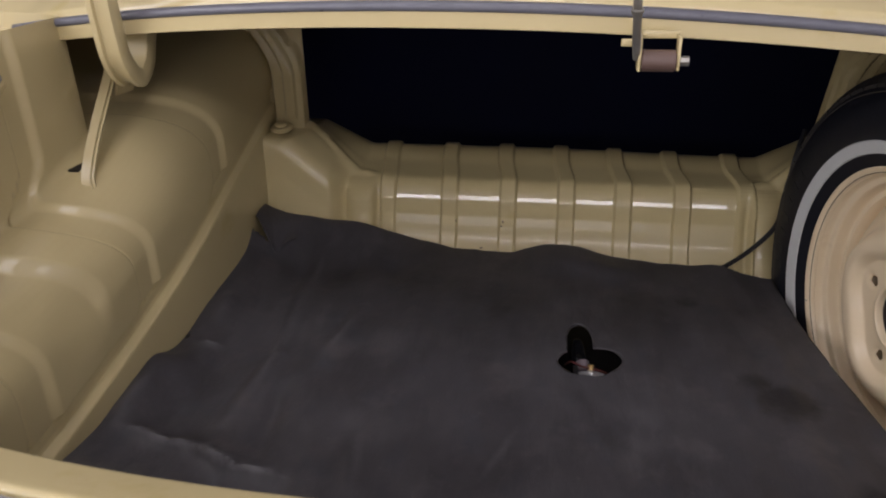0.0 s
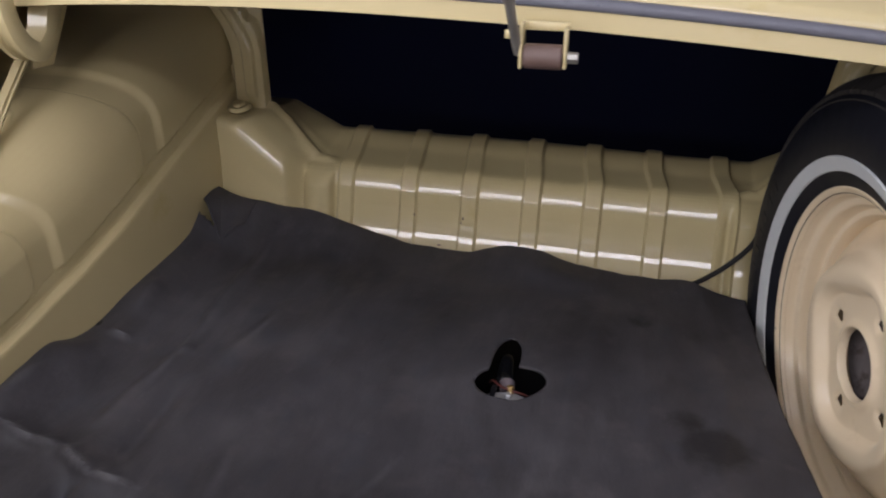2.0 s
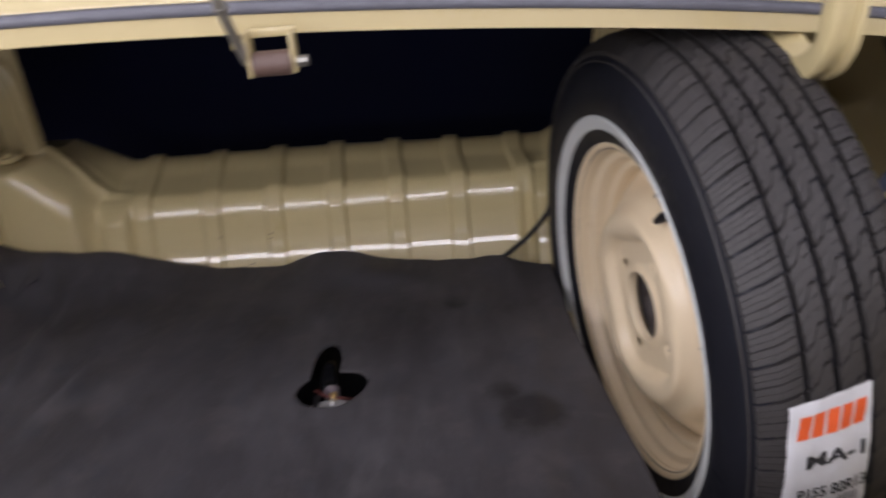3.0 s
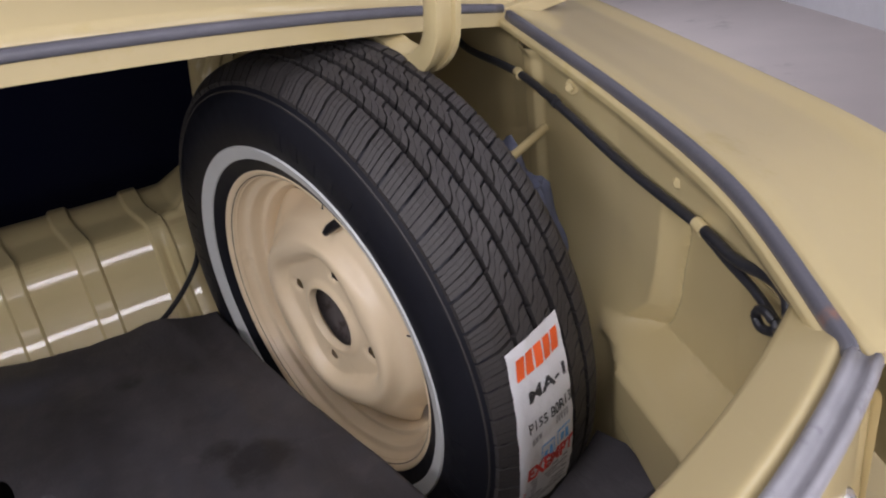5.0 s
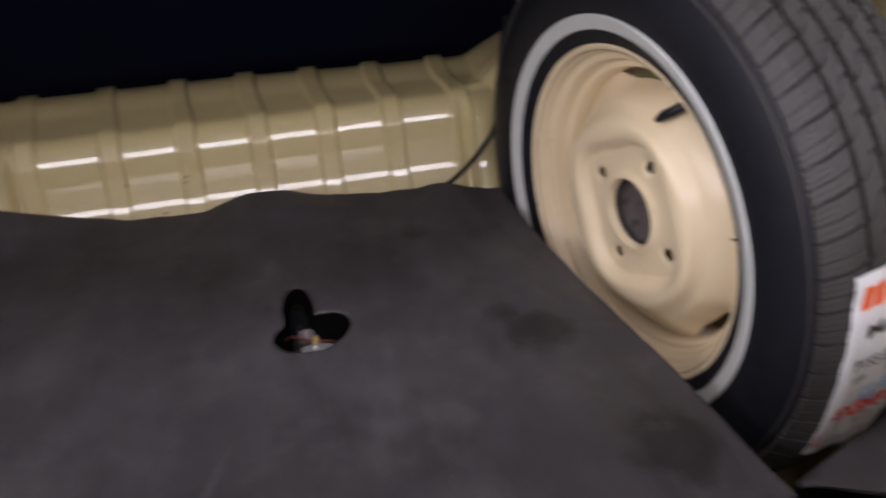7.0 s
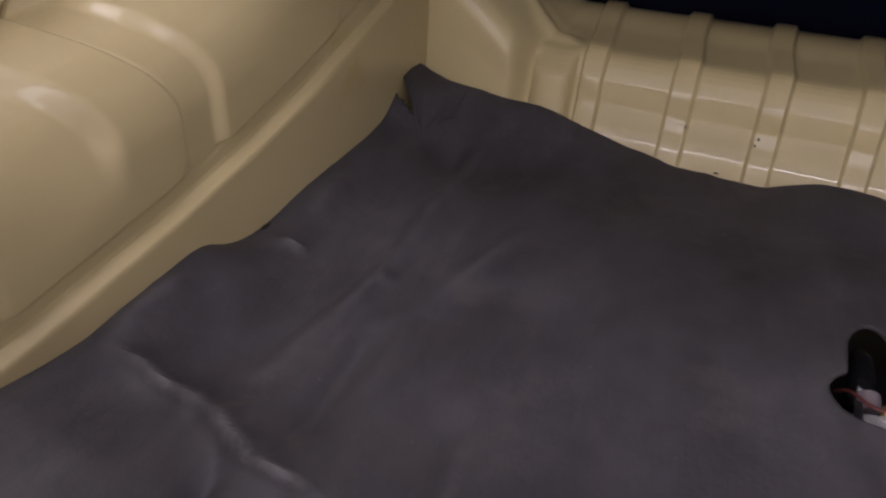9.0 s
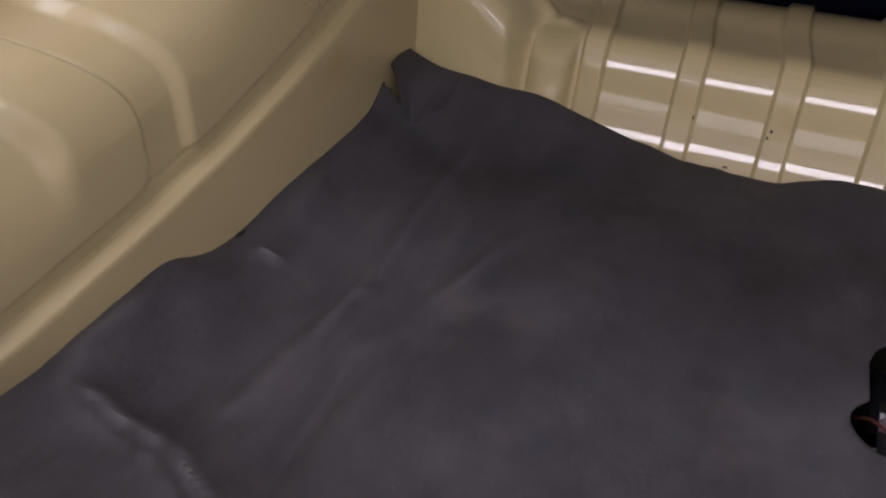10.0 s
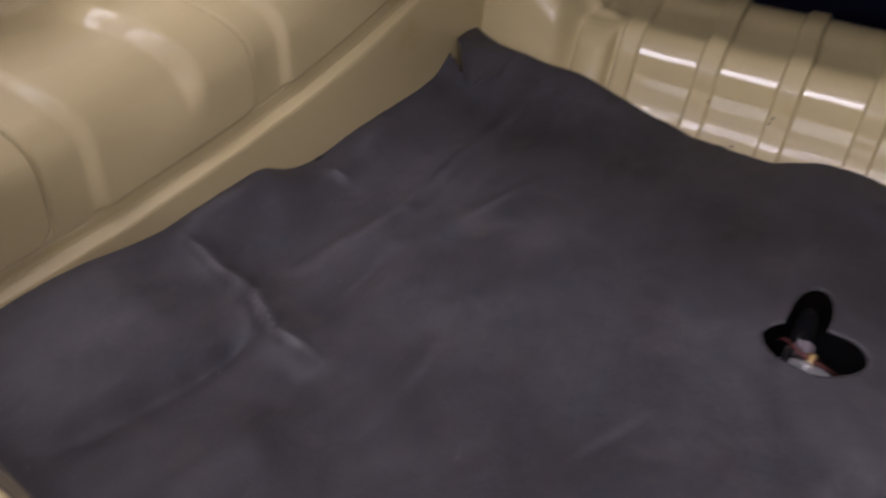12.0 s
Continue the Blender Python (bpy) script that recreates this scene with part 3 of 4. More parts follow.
def fender(line, ridge, s):
    ahead = (line[0] - line[6]).normalized()
    rahead = (ridge[0] - ridge[6]).normalized()

    def fn(u, v):
        if u < 0.3:
            p, g = line[0] + ahead * (0.3 - u) * 2.2, ridge[0] + rahead * (0.3 - u) * 2.2
        else:
            p, g = polyline(line, (u - 0.3) / 0.7), polyline(ridge, (u - 0.3) / 0.7)
        w = abs(g.x - p.x)
        pts = [(0.007, -0.006), (0.0095, -0.001), (0.015, 0.0015), (0.03, 0.002), (0.3 * w, -0.001), (0.6 * w, -0.004), (0.84 * w, -0.004), (0.94 * w, 0.002), (0.98 * w, 0.003), (w, 0.0), (w + 0.006, -0.010), (w + 0.02, -0.06), (w + 0.03, -0.3)]
        k = v * (len(pts) - 1)
        i = min(len(pts) - 2, int(k))
        f = k - i
        a, b = pts[i][0] + (pts[i + 1][0] - pts[i][0]) * f, pts[i][1] + (pts[i + 1][1] - pts[i][1]) * f
        return (p.x + s * a, p.y + (g.y - p.y) * min(1, a / w), p.z + (g.z - p.z) * min(1, a / w) + b)
    return sheet(fn, 120, 55)


right_ridge = catmull([(0.912, 0.95, 0.262), (0.838, 0.665, 0.240), (0.780, 0.51, 0.232), (0.71, 0.36, 0.215)], 16)
right_ext = right_line + [Vector((0.580, 0.380, 0.212)), Vector((0.610, 0.362, 0.185)), Vector((0.628, 0.352, 0.12)), Vector((0.632, 0.35, -0.12))]
ridge_ext = right_ridge + [Vector((0.705, 0.315, 0.195)), Vector((0.71, 0.29, 0.15)), Vector((0.71, 0.28, 0.09)), Vector((0.70, 0.29, -0.12))]
left_ridge = [Vector((2 * XC - p.x, p.y, p.z + 0.04)) for p in right_ridge]
part("fender", fender(right_ext, ridge_ext, 1), PAINT, car, "glossy yellow rear wing")
part("fender", fender(left_line, left_ridge, -1), PAINT, car, "glossy yellow rear wing")


def tail(u, v):
    x = -0.42 + 1.08 * u
    y = rear_y(x)
    a, b = profile(((0.030, -0.42), (0.030, -0.12), (0.027, -0.075), (0.020, -0.046), (0.0105, -0.0195), (0.0085, -0.0135), (0.0070, -0.0108), (0.0045, -0.0088), (0.0015, -0.0076), (-0.010, -0.0035), (-0.018, -0.0008), (-0.026, 0.001), (-0.030, -0.004), (-0.034, -0.008), (-0.040, -0.012), (-0.044, -0.03), (-0.046, -0.08), (-0.046, -0.16), (-0.03, -0.45)), 6, v)
    return (x, y + a, 0.222 + b)


part("tail_panel", sheet(tail, 70, 84), PAINT, car, "yellow tail panel under the boot opening")

# hinge arms
def hinge(x, y, z, half, rise):
    """y, z: the middle of the bend; half: half the gap between the two legs; rise: how far the front leg climbs."""
    path = catmull([(x, y - half - 0.012, z + 0.30), (x, y - half - 0.006, z + 0.14), (x, y - half, z + 0.05), (x, y - 0.72 * half, z + 0.018), (x, y, z), (x, y + 0.72 * half, z + 0.22 * rise), (x, y + 1.1 * half, z + 0.65 * rise), (x, y + 1.5 * half, z + rise), (x, y + 2.2 * half, z + rise)], 8)
    sec = [(-0.011, -0.010), (0.011, -0.010), (0.013, -0.006), (0.013, 0.006), (0.011, 0.010), (0.006, 0.010), (0.005, 0.006), (-0.005, 0.006), (-0.006, 0.010), (-0.011, 0.010), (-0.013, 0.006), (-0.013, -0.006)]
    return sweep(path, [(b * 0.92, a * 1.0) for a, b in sec], up=(1, 0, 0))


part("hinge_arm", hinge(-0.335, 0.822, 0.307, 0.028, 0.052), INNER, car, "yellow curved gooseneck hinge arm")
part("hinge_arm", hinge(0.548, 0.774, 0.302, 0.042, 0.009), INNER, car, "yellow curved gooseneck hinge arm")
part("brace", sweep(catmull([(-0.379, 0.779, 0.1985), (-0.385, 0.790, 0.2135), (-0.393, 0.83, 0.246), (-0.400, 0.885, 0.289), (-0.400, 0.925, 0.335)], 6), [(-0.0065, -0.0015), (0.0065, -0.0015), (0.0065, 0.0015), (0.0045, 0.0015), (0.0035, 0.0045), (0.0022, 0.0045), (0.0022, 0.0015), (-0.0065, 0.0015)], up=(0.3, -1, 0.6)), PAINT, car, "folded yellow sheet metal hinge brace")
part("brace_plate", sheet(lambda u, v: (-0.396 + 0.006 * u, 0.885 + (0.025 + 0.03 * v) * u + 0.03 * v, 0.272 + 0.085 * v), 8, 8, 0.003), PAINT, car)

# catch with its roller
catch = part("catch_bracket", box(0.1515, 0.1540, 0.717, 0.734, 0.342, 0.372, 0.001), PAINT, car, "yellow catch bracket with a brown roller")
part("bracket_plate", box(0.1815, 0.1840, 0.718, 0.732, 0.343, 0.370, 0.001), PAINT, catch)
part("roller", cyl((0.1545, 0.724, 0.350), (1, 0, 0), 0.0085, 0.0265, 24, bevel=0.001), BROWN, catch, "brown roller")
part("bolt", cyl((0.1842, 0.724, 0.350), (1, 0, 0), 0.004, 0.007, 8), STEEL, catch)
part("bracket_tab", box(0.1515, 0.1840, 0.731, 0.7335, 0.366, 0.372, 0.0006), PAINT, catch)
part("pull_rod", sweep(catmull([(0.151, 0.722, 0.352), (0.149, 0.715, 0.366), (0.146, 0.70, 0.395), (0.139, 0.68, 0.46), (0.122, 0.64, 0.56)], 6), ring(0.0034, 10)), STEEL, catch)
part("rod_clip", cyl((0.1465, 0.7025, 0.390), (-0.07, -0.45, 0.9), 0.0048, 0.003, 12), STEEL, catch)
part("tab", box(0.139, 0.151, 0.733, 0.736, 0.359, 0.365, 0.0008), PAINT, catch)

# ---- rubber mat ----
HX, HY = 0.141, 0.834


def mat_front(x):
    return soft([(-0.35, 1.09), (-0.2, 1.10), (-0.14, 1.108), (-0.05, 1.098), (0.0, 1.094), (0.05, 1.094), (0.09, 1.103), (0.124, 1.105), (0.2, 1.085), (0.26, 1.073), (0.32, 1.072), (0.36, 1.068), (0.5, 1.03)], x)


def mat_front_z(x):
    return soft([(-0.35, 0.070), (-0.318, 0.067), (-0.295, 0.050), (-0.24, 0.041), (-0.2, 0.041), (-0.14, 0.022), (-0.07, 0.008), (0.0, 0.001), (0.05, 0.002), (0.09, 0.010), (0.124, 0.015), (0.2, 0.008), (0.26, 0.004), (0.32, 0.008), (0.36, 0.004), (0.5, 0.0)], x)


def mat_left_z(y):
    return soft([(0.3, 0.02), (0.6, 0.020), (0.69, 0.021), (0.735, 0.0300), (0.763, 0.0150), (0.79, 0.0085), (0.82, 0.010), (0.86, 0.0145), (0.98, 0.020), (1.03, 0.028), (1.08, 0.060), (1.2, 0.06)], y)


def mat_right(y):
    return soft([(0.3, 0.45), (0.555, 0.438), (0.70, 0.421), (0.835, 0.400), (0.92, 0.392), (1.04, 0.384), (1.2, 0.38)], y)


# folds of the mat: two ends, height, half width
CREASES = [((-0.293, 0.630), (-0.224, 0.624), 0.0090, 0.0064), ((-0.224, 0.624), (-0.180, 0.604), 0.0090, 0.0064), ((-0.180, 0.604), (-0.140, 0.603), 0.0060, 0.006),
           ((-0.226, 1.06), (-0.206, 0.80), 0.0055, 0.009), ((-0.206, 0.80), (-0.217, 0.67), 0.0050, 0.009), ((-0.16, 0.78), (-0.136, 0.92), 0.0034, 0.009), ((-0.307, 0.706), (-0.305, 0.64), 0.006, 0.012),
           ((-0.179, 0.735), (-0.172, 0.630), -0.0065, 0.013), ((-0.194, 0.590), (-0.196, 0.536), -0.0070, 0.010), ((-0.196, 0.536), (-0.212, 0.45), -0.008, 0.015), ((-0.265, 0.590), (-0.265, 0.45), 0.014, 0.050), ((-0.145, 0.60), (-0.135, 0.545), -0.005, 0.018), ((-0.118, 0.54), (-0.13, 0.46), 0.009, 0.030),
           ((-0.09, 0.66), (-0.074, 0.585), 0.0035, 0.010), ((0.02, 0.60), (0.05, 0.95), 0.0020, 0.022), ((0.26, 0.62), (0.30, 0.95), 0.0022, 0.022), ((-0.295, 0.797), (-0.272, 0.798), 0.004, 0.006),
           ((-0.293, 0.845), (-0.30, 0.90), 0.004, 0.010), ((0.10, 1.06), (0.22, 1.03), 0.003, 0.02), ((-0.07, 0.72), (-0.06, 1.02), 0.0022, 0.012), ((0.20, 0.70), (0.22, 1.0), 0.0020, 0.012), ((0.33, 0.60), (0.35, 0.90), 0.0026, 0.014)]


def mat_point(u, v):
    yr = 0.36 + 0.19 * step(0.62, 1.0, u) ** 1.0
    xa = -0.326 + u * 0.76
    y = yr + (mat_front(xa) - yr) * v
    x = -0.320 + u * (mat_right(y) + 0.320)
    z = mat_front_z(x) * step(0.86, 1.0, v) ** 1.5 + ((mat_left_z(y) + 0.004) * (1 - step(0.0, 0.10, u))) * (1 - step(0.9, 1.0, v))
    z += 0.004 * noise.noise(Vector((x * 9, y * 9, 0.3))) + 0.0032 * noise.noise(Vector((x * 30, y * 14, 1.7))) + 0.0008 * noise.noise(Vector((x * 70, y * 45, 4.7)))
    for (x0, y0), (x1, y1), h, w in CREASES:
        dx, dy = x1 - x0, y1 - y0
        t = ((x - x0) * dx + (y - y0) * dy) / (dx * dx + dy * dy)
        d = math.hypot(x - x0 - dx * min(1, max(0, t)), y - y0 - dy * min(1, max(0, t)))
        if w < 0.0065 and dx * (y - y0) - dy * (x - x0) > 0:
            d *= 0.5
        z += 1.35 * h * (math.exp(-(d / w) ** 2) if w > 0.0065 else math.exp(-d / w)) * (0.35 + 0.65 * step(-0.1, 0.3, t) * (1 - step(0.75, 1.1, t)))
    return Vector((x, y, z))


def in_hole(x, y):
    if ((x - HX) / 0.035) ** 2 + ((y - 0.825 - 0.16 * (x - HX)) / 0.0275) ** 2 < 1:
        return True
    return abs(x - 0.1305) < 0.0145 * max(0, 1 - max(0, (y - 0.868) / 0.036) ** 2) ** 0.5 and 0.834 < y < 0.904


def in_tear(x, y):
    """The torn notch beside the folded corner."""
    return x < -0.296 and abs(y - 1.046 + 0.6 * (x + 0.32)) < 0.009 * (-0.296 - x) / 0.024 + 0.001


outline = []
for k in range(720):
    a = 2 * math.pi * k / 720
    c, n = math.cos(a), math.sin(a)
    r = 0.0
    while in_hole(HX - 0.004 + r * c, HY + 0.004 + r * n):
        r += 0.0003
    outline.append((HX - 0.004 + r * c, HY + 0.004 + r * n))
mb = sheet(mat_point, 260, 280)
bmesh.ops.delete(mb, geom=[f for f in mb.faces if in_hole(f.calc_center_median().x, f.calc_center_median().y) or in_tear(f.calc_center_median().x, f.calc_center_median().y)], context="FACES")
for e in mb.edges:
    if e.is_boundary:
        for vert in e.verts:
            if abs(vert.co.x - HX) < 0.06 and abs(vert.co.y - HY) < 0.09:
                q = min(outline, key=lambda o: (o[0] - vert.co.x) ** 2 + (o[1] - vert.co.y) ** 2)
                vert.co.x, vert.co.y = q
rubber_mat = part("rubber_mat", mb, RUBBER_MAT, None, "dark grey rubber boot mat with wavy edges and a cut hole")
tagged(rubber_mat, category="mat")
sol = rubber_mat.modifiers.new("thick", "SOLIDIFY")
sol.thickness, sol.offset = 0.003, -1

for x, y, z, k in ((-0.3165, 0.962, 0.0205, 0.003), (-0.3165, 0.806, 0.012, 0.0025), (-0.3165, 1.035, 0.030, 0.0025)):
    part("frayed_bit", sweep([Vector((x, y - 0.006, z)), Vector((x + 0.001, y, z + 0.002)), Vector((x, y + 0.007, z + 0.001))], ring(k, 7, k * 0.6), size=lambda t: 1 - 0.6 * abs(t - 0.4)), BLACK, rubber_mat)

# fuel sender under the hole
sender = part("fuel_sender", cyl((0.141, 0.789, -0.020), (0, 0.02, 1), 0.032, 0.014, 36, bevel=0.002), ALLOY, car, "bare metal fuel gauge sender with a brass terminal")
part("terminal", cyl((0.142, 0.818, -0.010), (0, 0.45, 1), 0.0036, 0.011, 6, bevel=0.0008), BRASS, sender)
part("nut", cyl((0.141, 0.813, -0.007), (0, 0.1, 1), 0.0042, 0.004, 6, bevel=0.0008), ALLOY, sender)
part("sleeve", cyl((0.136, 0.838, -0.020), (-0.15, 0.8, 0.3), 0.0078, 0.013, 20, bevel=0.0015), SLEEVE, sender, "grey terminal sleeve")
part("boot", sweep(catmull([(0.132, 0.846, -0.026), (0.130, 0.860, -0.016), (0.129, 0.878, -0.012), (0.128, 0.892, -0.016)], 6), ring(0.0105, 18), size=lambda t: 1.0 - 0.45 * t * t), BOOT, sender, "glossy black rubber boot")
part("wire", sweep(catmull([(0.115, 0.850, -0.02), (0.121, 0.838, -0.008), (0.132, 0.824, -0.004), (0.142, 0.819, -0.003), (0.154, 0.822, -0.008), (0.166, 0.830, -0.018)], 6), ring(0.0012, 8)), COPPER, sender, "brown insulated wire")
part("strap", box(0.123, 0.128, 0.795, 0.825, -0.0058, -0.0035, 0.0005), BLACK, sender)


def mat_z(x, y):
    u = (x + 0.326) / (mat_right(y) + 0.326)
    yr = 0.36 + 0.19 * step(0.62, 1.0, u)
    return mat_point(u, (y - yr) / (mat_front(x) - yr)).z


for x, y, r in ((-0.128, 1.066, 0.0032), (-0.194, 0.854, 0.0028), (-0.305, 0.618, 0.0030), (-0.24, 1.02, 0.0015), (-0.05, 0.99, 0.0012)):
    part("hole", cyl((x, y, mat_z(x, y) - 0.004), (0, 0, 1), r, 0.0048, 12), BLACK, rubber_mat)


def corner_flap(u, v):
    top = polyline([Vector((-0.318, 1.086, 0)), Vector((-0.290, 1.089, 0)), Vector((-0.262, 1.090, 0))], u)
    low = polyline([Vector((-0.317, 1.048, 0)), Vector((-0.285, 1.020, 0)), Vector((-0.262, 1.048, 0))], u)
    p = top.lerp(low, v)
    return (p.x, p.y, mat_z(p.x, p.y) + 0.0015 + 0.0120 * v * v * (0.6 + 0.4 * math.sin(9 * u)))


part("folded_corner", sheet(corner_flap, 24, 14, 0.0026), RUBBER_MAT, rubber_mat, "torn and folded corner")
lint = bmesh.new()
rnd = random.Random(4)
for k in range(16):
    x, y = rnd.uniform(-0.3, 0.36), rnd.uniform(0.5, 1.04)
    if in_hole(x, y):
        continue
    a, l = rnd.uniform(0, 3.1), rnd.uniform(0.0008, 0.0022)
    sweep([Vector((x, y, mat_z(x, y) + 0.0007)), Vector((x + l * math.cos(a), y + l * math.sin(a), mat_z(x, y) + 0.0009))], ring(0.00025, 5), bm=lint)
tagged(part("lint", lint, PAPER), "pale lint and crumbs scattered on the mat", "lint", kind="stuff")

# black wire by the bulkhead
tagged(part("wire", sweep(catmull([(0.318, 1.070, 0.004), (0.335, 1.078, 0.010), (0.362, 1.082, 0.032), (0.386, 1.080, 0.067), (0.393, 1.082, 0.11), (0.398, 1.092, 0.15), (0.41, 1.11, 0.19)], 8), ring(0.0032, 10)), BLACK), "thin black wire rising from the mat by the bulkhead", "wire")

# flap of rubber in the well
tip, low_a, low_b, mid_c = Vector((0.474, 0.585, -0.040)), Vector((0.602, 0.634, -0.022)), Vector((0.598, 0.535, 0.004)), Vector((0.540, 0.552, -0.030))


def well_flap(u, v):
    a = tip.lerp(low_a, u)
    b = tip.lerp(mid_c, min(1, u * 1.6)) if u < 0.625 else mid_c.lerp(low_b, (u - 0.625) / 0.375)
    p = a.lerp(b, v)
    return (p.x, p.y, p.z + 0.003 * math.sin(5 * u + 2 * v))


tagged(part("rubber_flap", sheet(well_flap, 30, 12, 0.004), RUBBER_MAT), "loose piece of dark rubber mat lying in the wheel well", "mat")
# added black sheet that covers the yellow well behind the mat
part("well_black_sheet", sheet(lambda u, v: (0.33 + 0.40 * u, 0.42 + 0.10 * u + 0.17 * v, -0.020 - 0.02 * u - 0.085 * v + 0.004 * math.sin(9 * u + 3 * v)), 12, 8, 0.003), BLACK, car, "black sheet behind the mat")

# ---- spare wheel ----
wheel = tagged(new("spare_wheel"), "whitewall tyre on a cream steel wheel, standing upright in the boot", "wheel")
ax = Vector((-1, -0.185, -0.034)).normalized()
ay = (Vector((0, -1, 0)) - ax * Vector((0, -1, 0)).dot(ax)).normalized()
az = ax.cross(ay)
centre = Vector((0.450, 0.842, 0.0645)) * U
wheel.matrix_world = Matrix(((ax.x, ay.x, az.x, centre.x), (ax.y, ay.y, az.y, centre.y), (ax.z, ay.z, az.z, centre.z), (0, 0, 0, 1)))
TW = -0.040  # middle of the tyre along the axle, from the bolt face


def revolve(prof, n=128):
    return sheet(lambda u, v: ((lambda k: (k[0], k[1] * math.cos(2 * math.pi * u), k[1] * math.sin(2 * math.pi * u)))(polyline([Vector(p) for p in prof], v))), n, len(prof) - 1, close_u=True)


def spline2(pts, n):
    return [(p.x, p.y) for p in catmull([(a, b, 0) for a, b in pts], n)]


def V3(prof):
    return [(a, b, 0) for a, b in prof]


half = [(0.055, 0.172), (0.062, 0.186), (0.0695, 0.205), (0.0735, 0.228), (0.071, 0.250), (0.0635, 0.268), (0.054, 0.277), (0.028, 0.2800)]
carcass = spline2([(TW + a, r) for a, r in half] + [(TW - 0.002, 0.281)] + [(TW - 0.004 - a, r) for a, r in half[::-1]], 4)
tyre = part("tyre", revolve(V3(carcass)), SIDEWALL, wheel, "black tyre with a narrow white band", scale=1)


def crown(w):
    a = max(0.0, abs(w + 0.002) - 0.002)
    return 0.289 - 0.0050 * (a / 0.055) ** 2 - 0.011 * step(0.046, 0.066, a)


def block(bm, corners, depth=0.0075):
    """A tread block from (angle, across) corners in order."""
    corners = [(a, 1.03 * w - 0.002) for a, w in corners]
    top = [bm.verts.new((TW + w, crown(w) * math.cos(a), crown(w) * math.sin(a))) for a, w in corners]
    low = [bm.verts.new((TW + w, (crown(w) - depth) * math.cos(a), (crown(w) - depth) * math.sin(a))) for a, w in corners]
    bm.faces.new(top)
    for k in range(len(corners)):
        bm.faces.new((top[k], low[k], low[(k + 1) % len(corners)], top[(k + 1) % len(corners)]))


tb = bmesh.new()
PITCH = 62
dA = 2 * math.pi / PITCH
for k in range(PITCH):
    a0 = k * dA
    for w0, w1, phase in ((-0.0312, -0.0146, 0.0), (-0.0086, 0.0086, -0.48), (0.0146, 0.0312, -0.96)):
        wm = (w0 + w1) / 2
        for c, (p, q) in enumerate(((0.050, 0.332), (0.357, 0.643), (0.668, 0.950))):
            s0, s1 = a0 + dA * (phase + p), a0 + dA * (phase + q)
            zig = 0.0004 * (c - 1)
            m0, m1 = 0.16 * dA, 0.66 * dA
            # each piece steps once half way across, like the zigzag cuts of the tread
            block(tb, [(s0 + m1, w0 + zig), (s0 + m1 - 0.12 * dA, wm - 0.0022), (s0 + m0, wm + 0.0022), (s0 - 0.06 * dA, w1 + zig), (s1 - 0.06 * dA, w1 + zig), (s1 + m0, wm + 0.0022), (s1 + m1 - 0.12 * dA, wm - 0.0022), (s1 + m1, w0 + zig)])
    for sg in (-1, 1):
        for p, q in ((0.05, 0.225), (0.240, 0.42), (0.465, 0.615), (0.63, 0.79), (0.805, 0.95)):
            ws = [0.0362, 0.044, 0.051, 0.058, 0.064]
            for wa, wb in zip(ws, ws[1:]):
                s0, s1 = a0 + dA * p, a0 + dA * q
                ka, kb = -sg * (wa - 0.035) * 1.3, -sg * (wb - 0.035) * 1.3
                block(tb, [(s0 + ka, sg * wa), (s0 + kb, sg * wb), (s1 + kb, sg * wb), (s1 + ka, sg * wa)])
part("tread", tb, TYRE, tyre, "dusty black tread with zigzag grooves", scale=1, smooth=20)
part("white_band", revolve(V3([(TW + 0.0630, 0.1930), (TW + 0.0672, 0.1945), (TW + 0.0698, 0.2010), (TW + 0.0722, 0.2080), (TW + 0.0700, 0.2100)])), WHITEWALL, tyre, "white sidewall band", scale=1)

rim_prof = spline2([(0.010, 0.170), (0.015, 0.178), (0.0185, 0.1795), (0.019, 0.177), (0.0145, 0.1722), (0.006, 0.1700), (0.001, 0.1680), (-0.001, 0.1640), (-0.003, 0.1606), (-0.010, 0.1588), (-0.016, 0.1565), (-0.020, 0.1490), (-0.05, 0.146), (-0.07, 0.150), (-0.09, 0.166), (-0.104, 0.170)], 4)
rim = part("rim", revolve(V3(rim_prof), 96), CREAM, wheel, "cream enamelled pressed steel rim", scale=1)


def disc(u, v):
    a = 2 * math.pi * u
    flat = 0.0
    for g in (102, -39):
        d = (math.degrees(a) - g + 180) % 360 - 180
        flat = max(flat, 1 - step(6, 24, abs(d)))
    ro = 0.150 - 0.015 * flat
    w, r = profile(((-0.005, 0.036), (0.003, 0.0375), (0.003, 0.041), (0.000, 0.047), (-0.001, 0.056), (-0.001, 0.0725), (0.001, 0.0768), (0.0070, 0.0815), (0.0112, 0.0865), (0.0125, 0.093), (0.0118, 0.100), (0.0085, 0.105), (0.0015, 0.110), (-0.0035, 0.115), (-0.0075, 0.122), (-0.014, 0.130), (-0.024, 0.140), (-0.034, 0.150)), 5, v)
    if r > 0.117:
        r = 0.117 + (r - 0.117) * (ro - 0.117) / 0.033
    # the raised ring swells out towards the bolt holes
    r += 0.0065 * math.cos(4 * (a - radians(70))) * step(0.058, 0.074, r) * (1 - step(0.092, 0.112, r))
    for g in (70, 160, 250, 340):
        q = math.hypot(r * math.cos(a) - 0.064 * math.cos(radians(g)), r * math.sin(a) - 0.064 * math.sin(radians(g)))
        w -= 0.004 * (1 - step(0.004, 0.012, q))
    return (w, r * math.cos(a), r * math.sin(a))


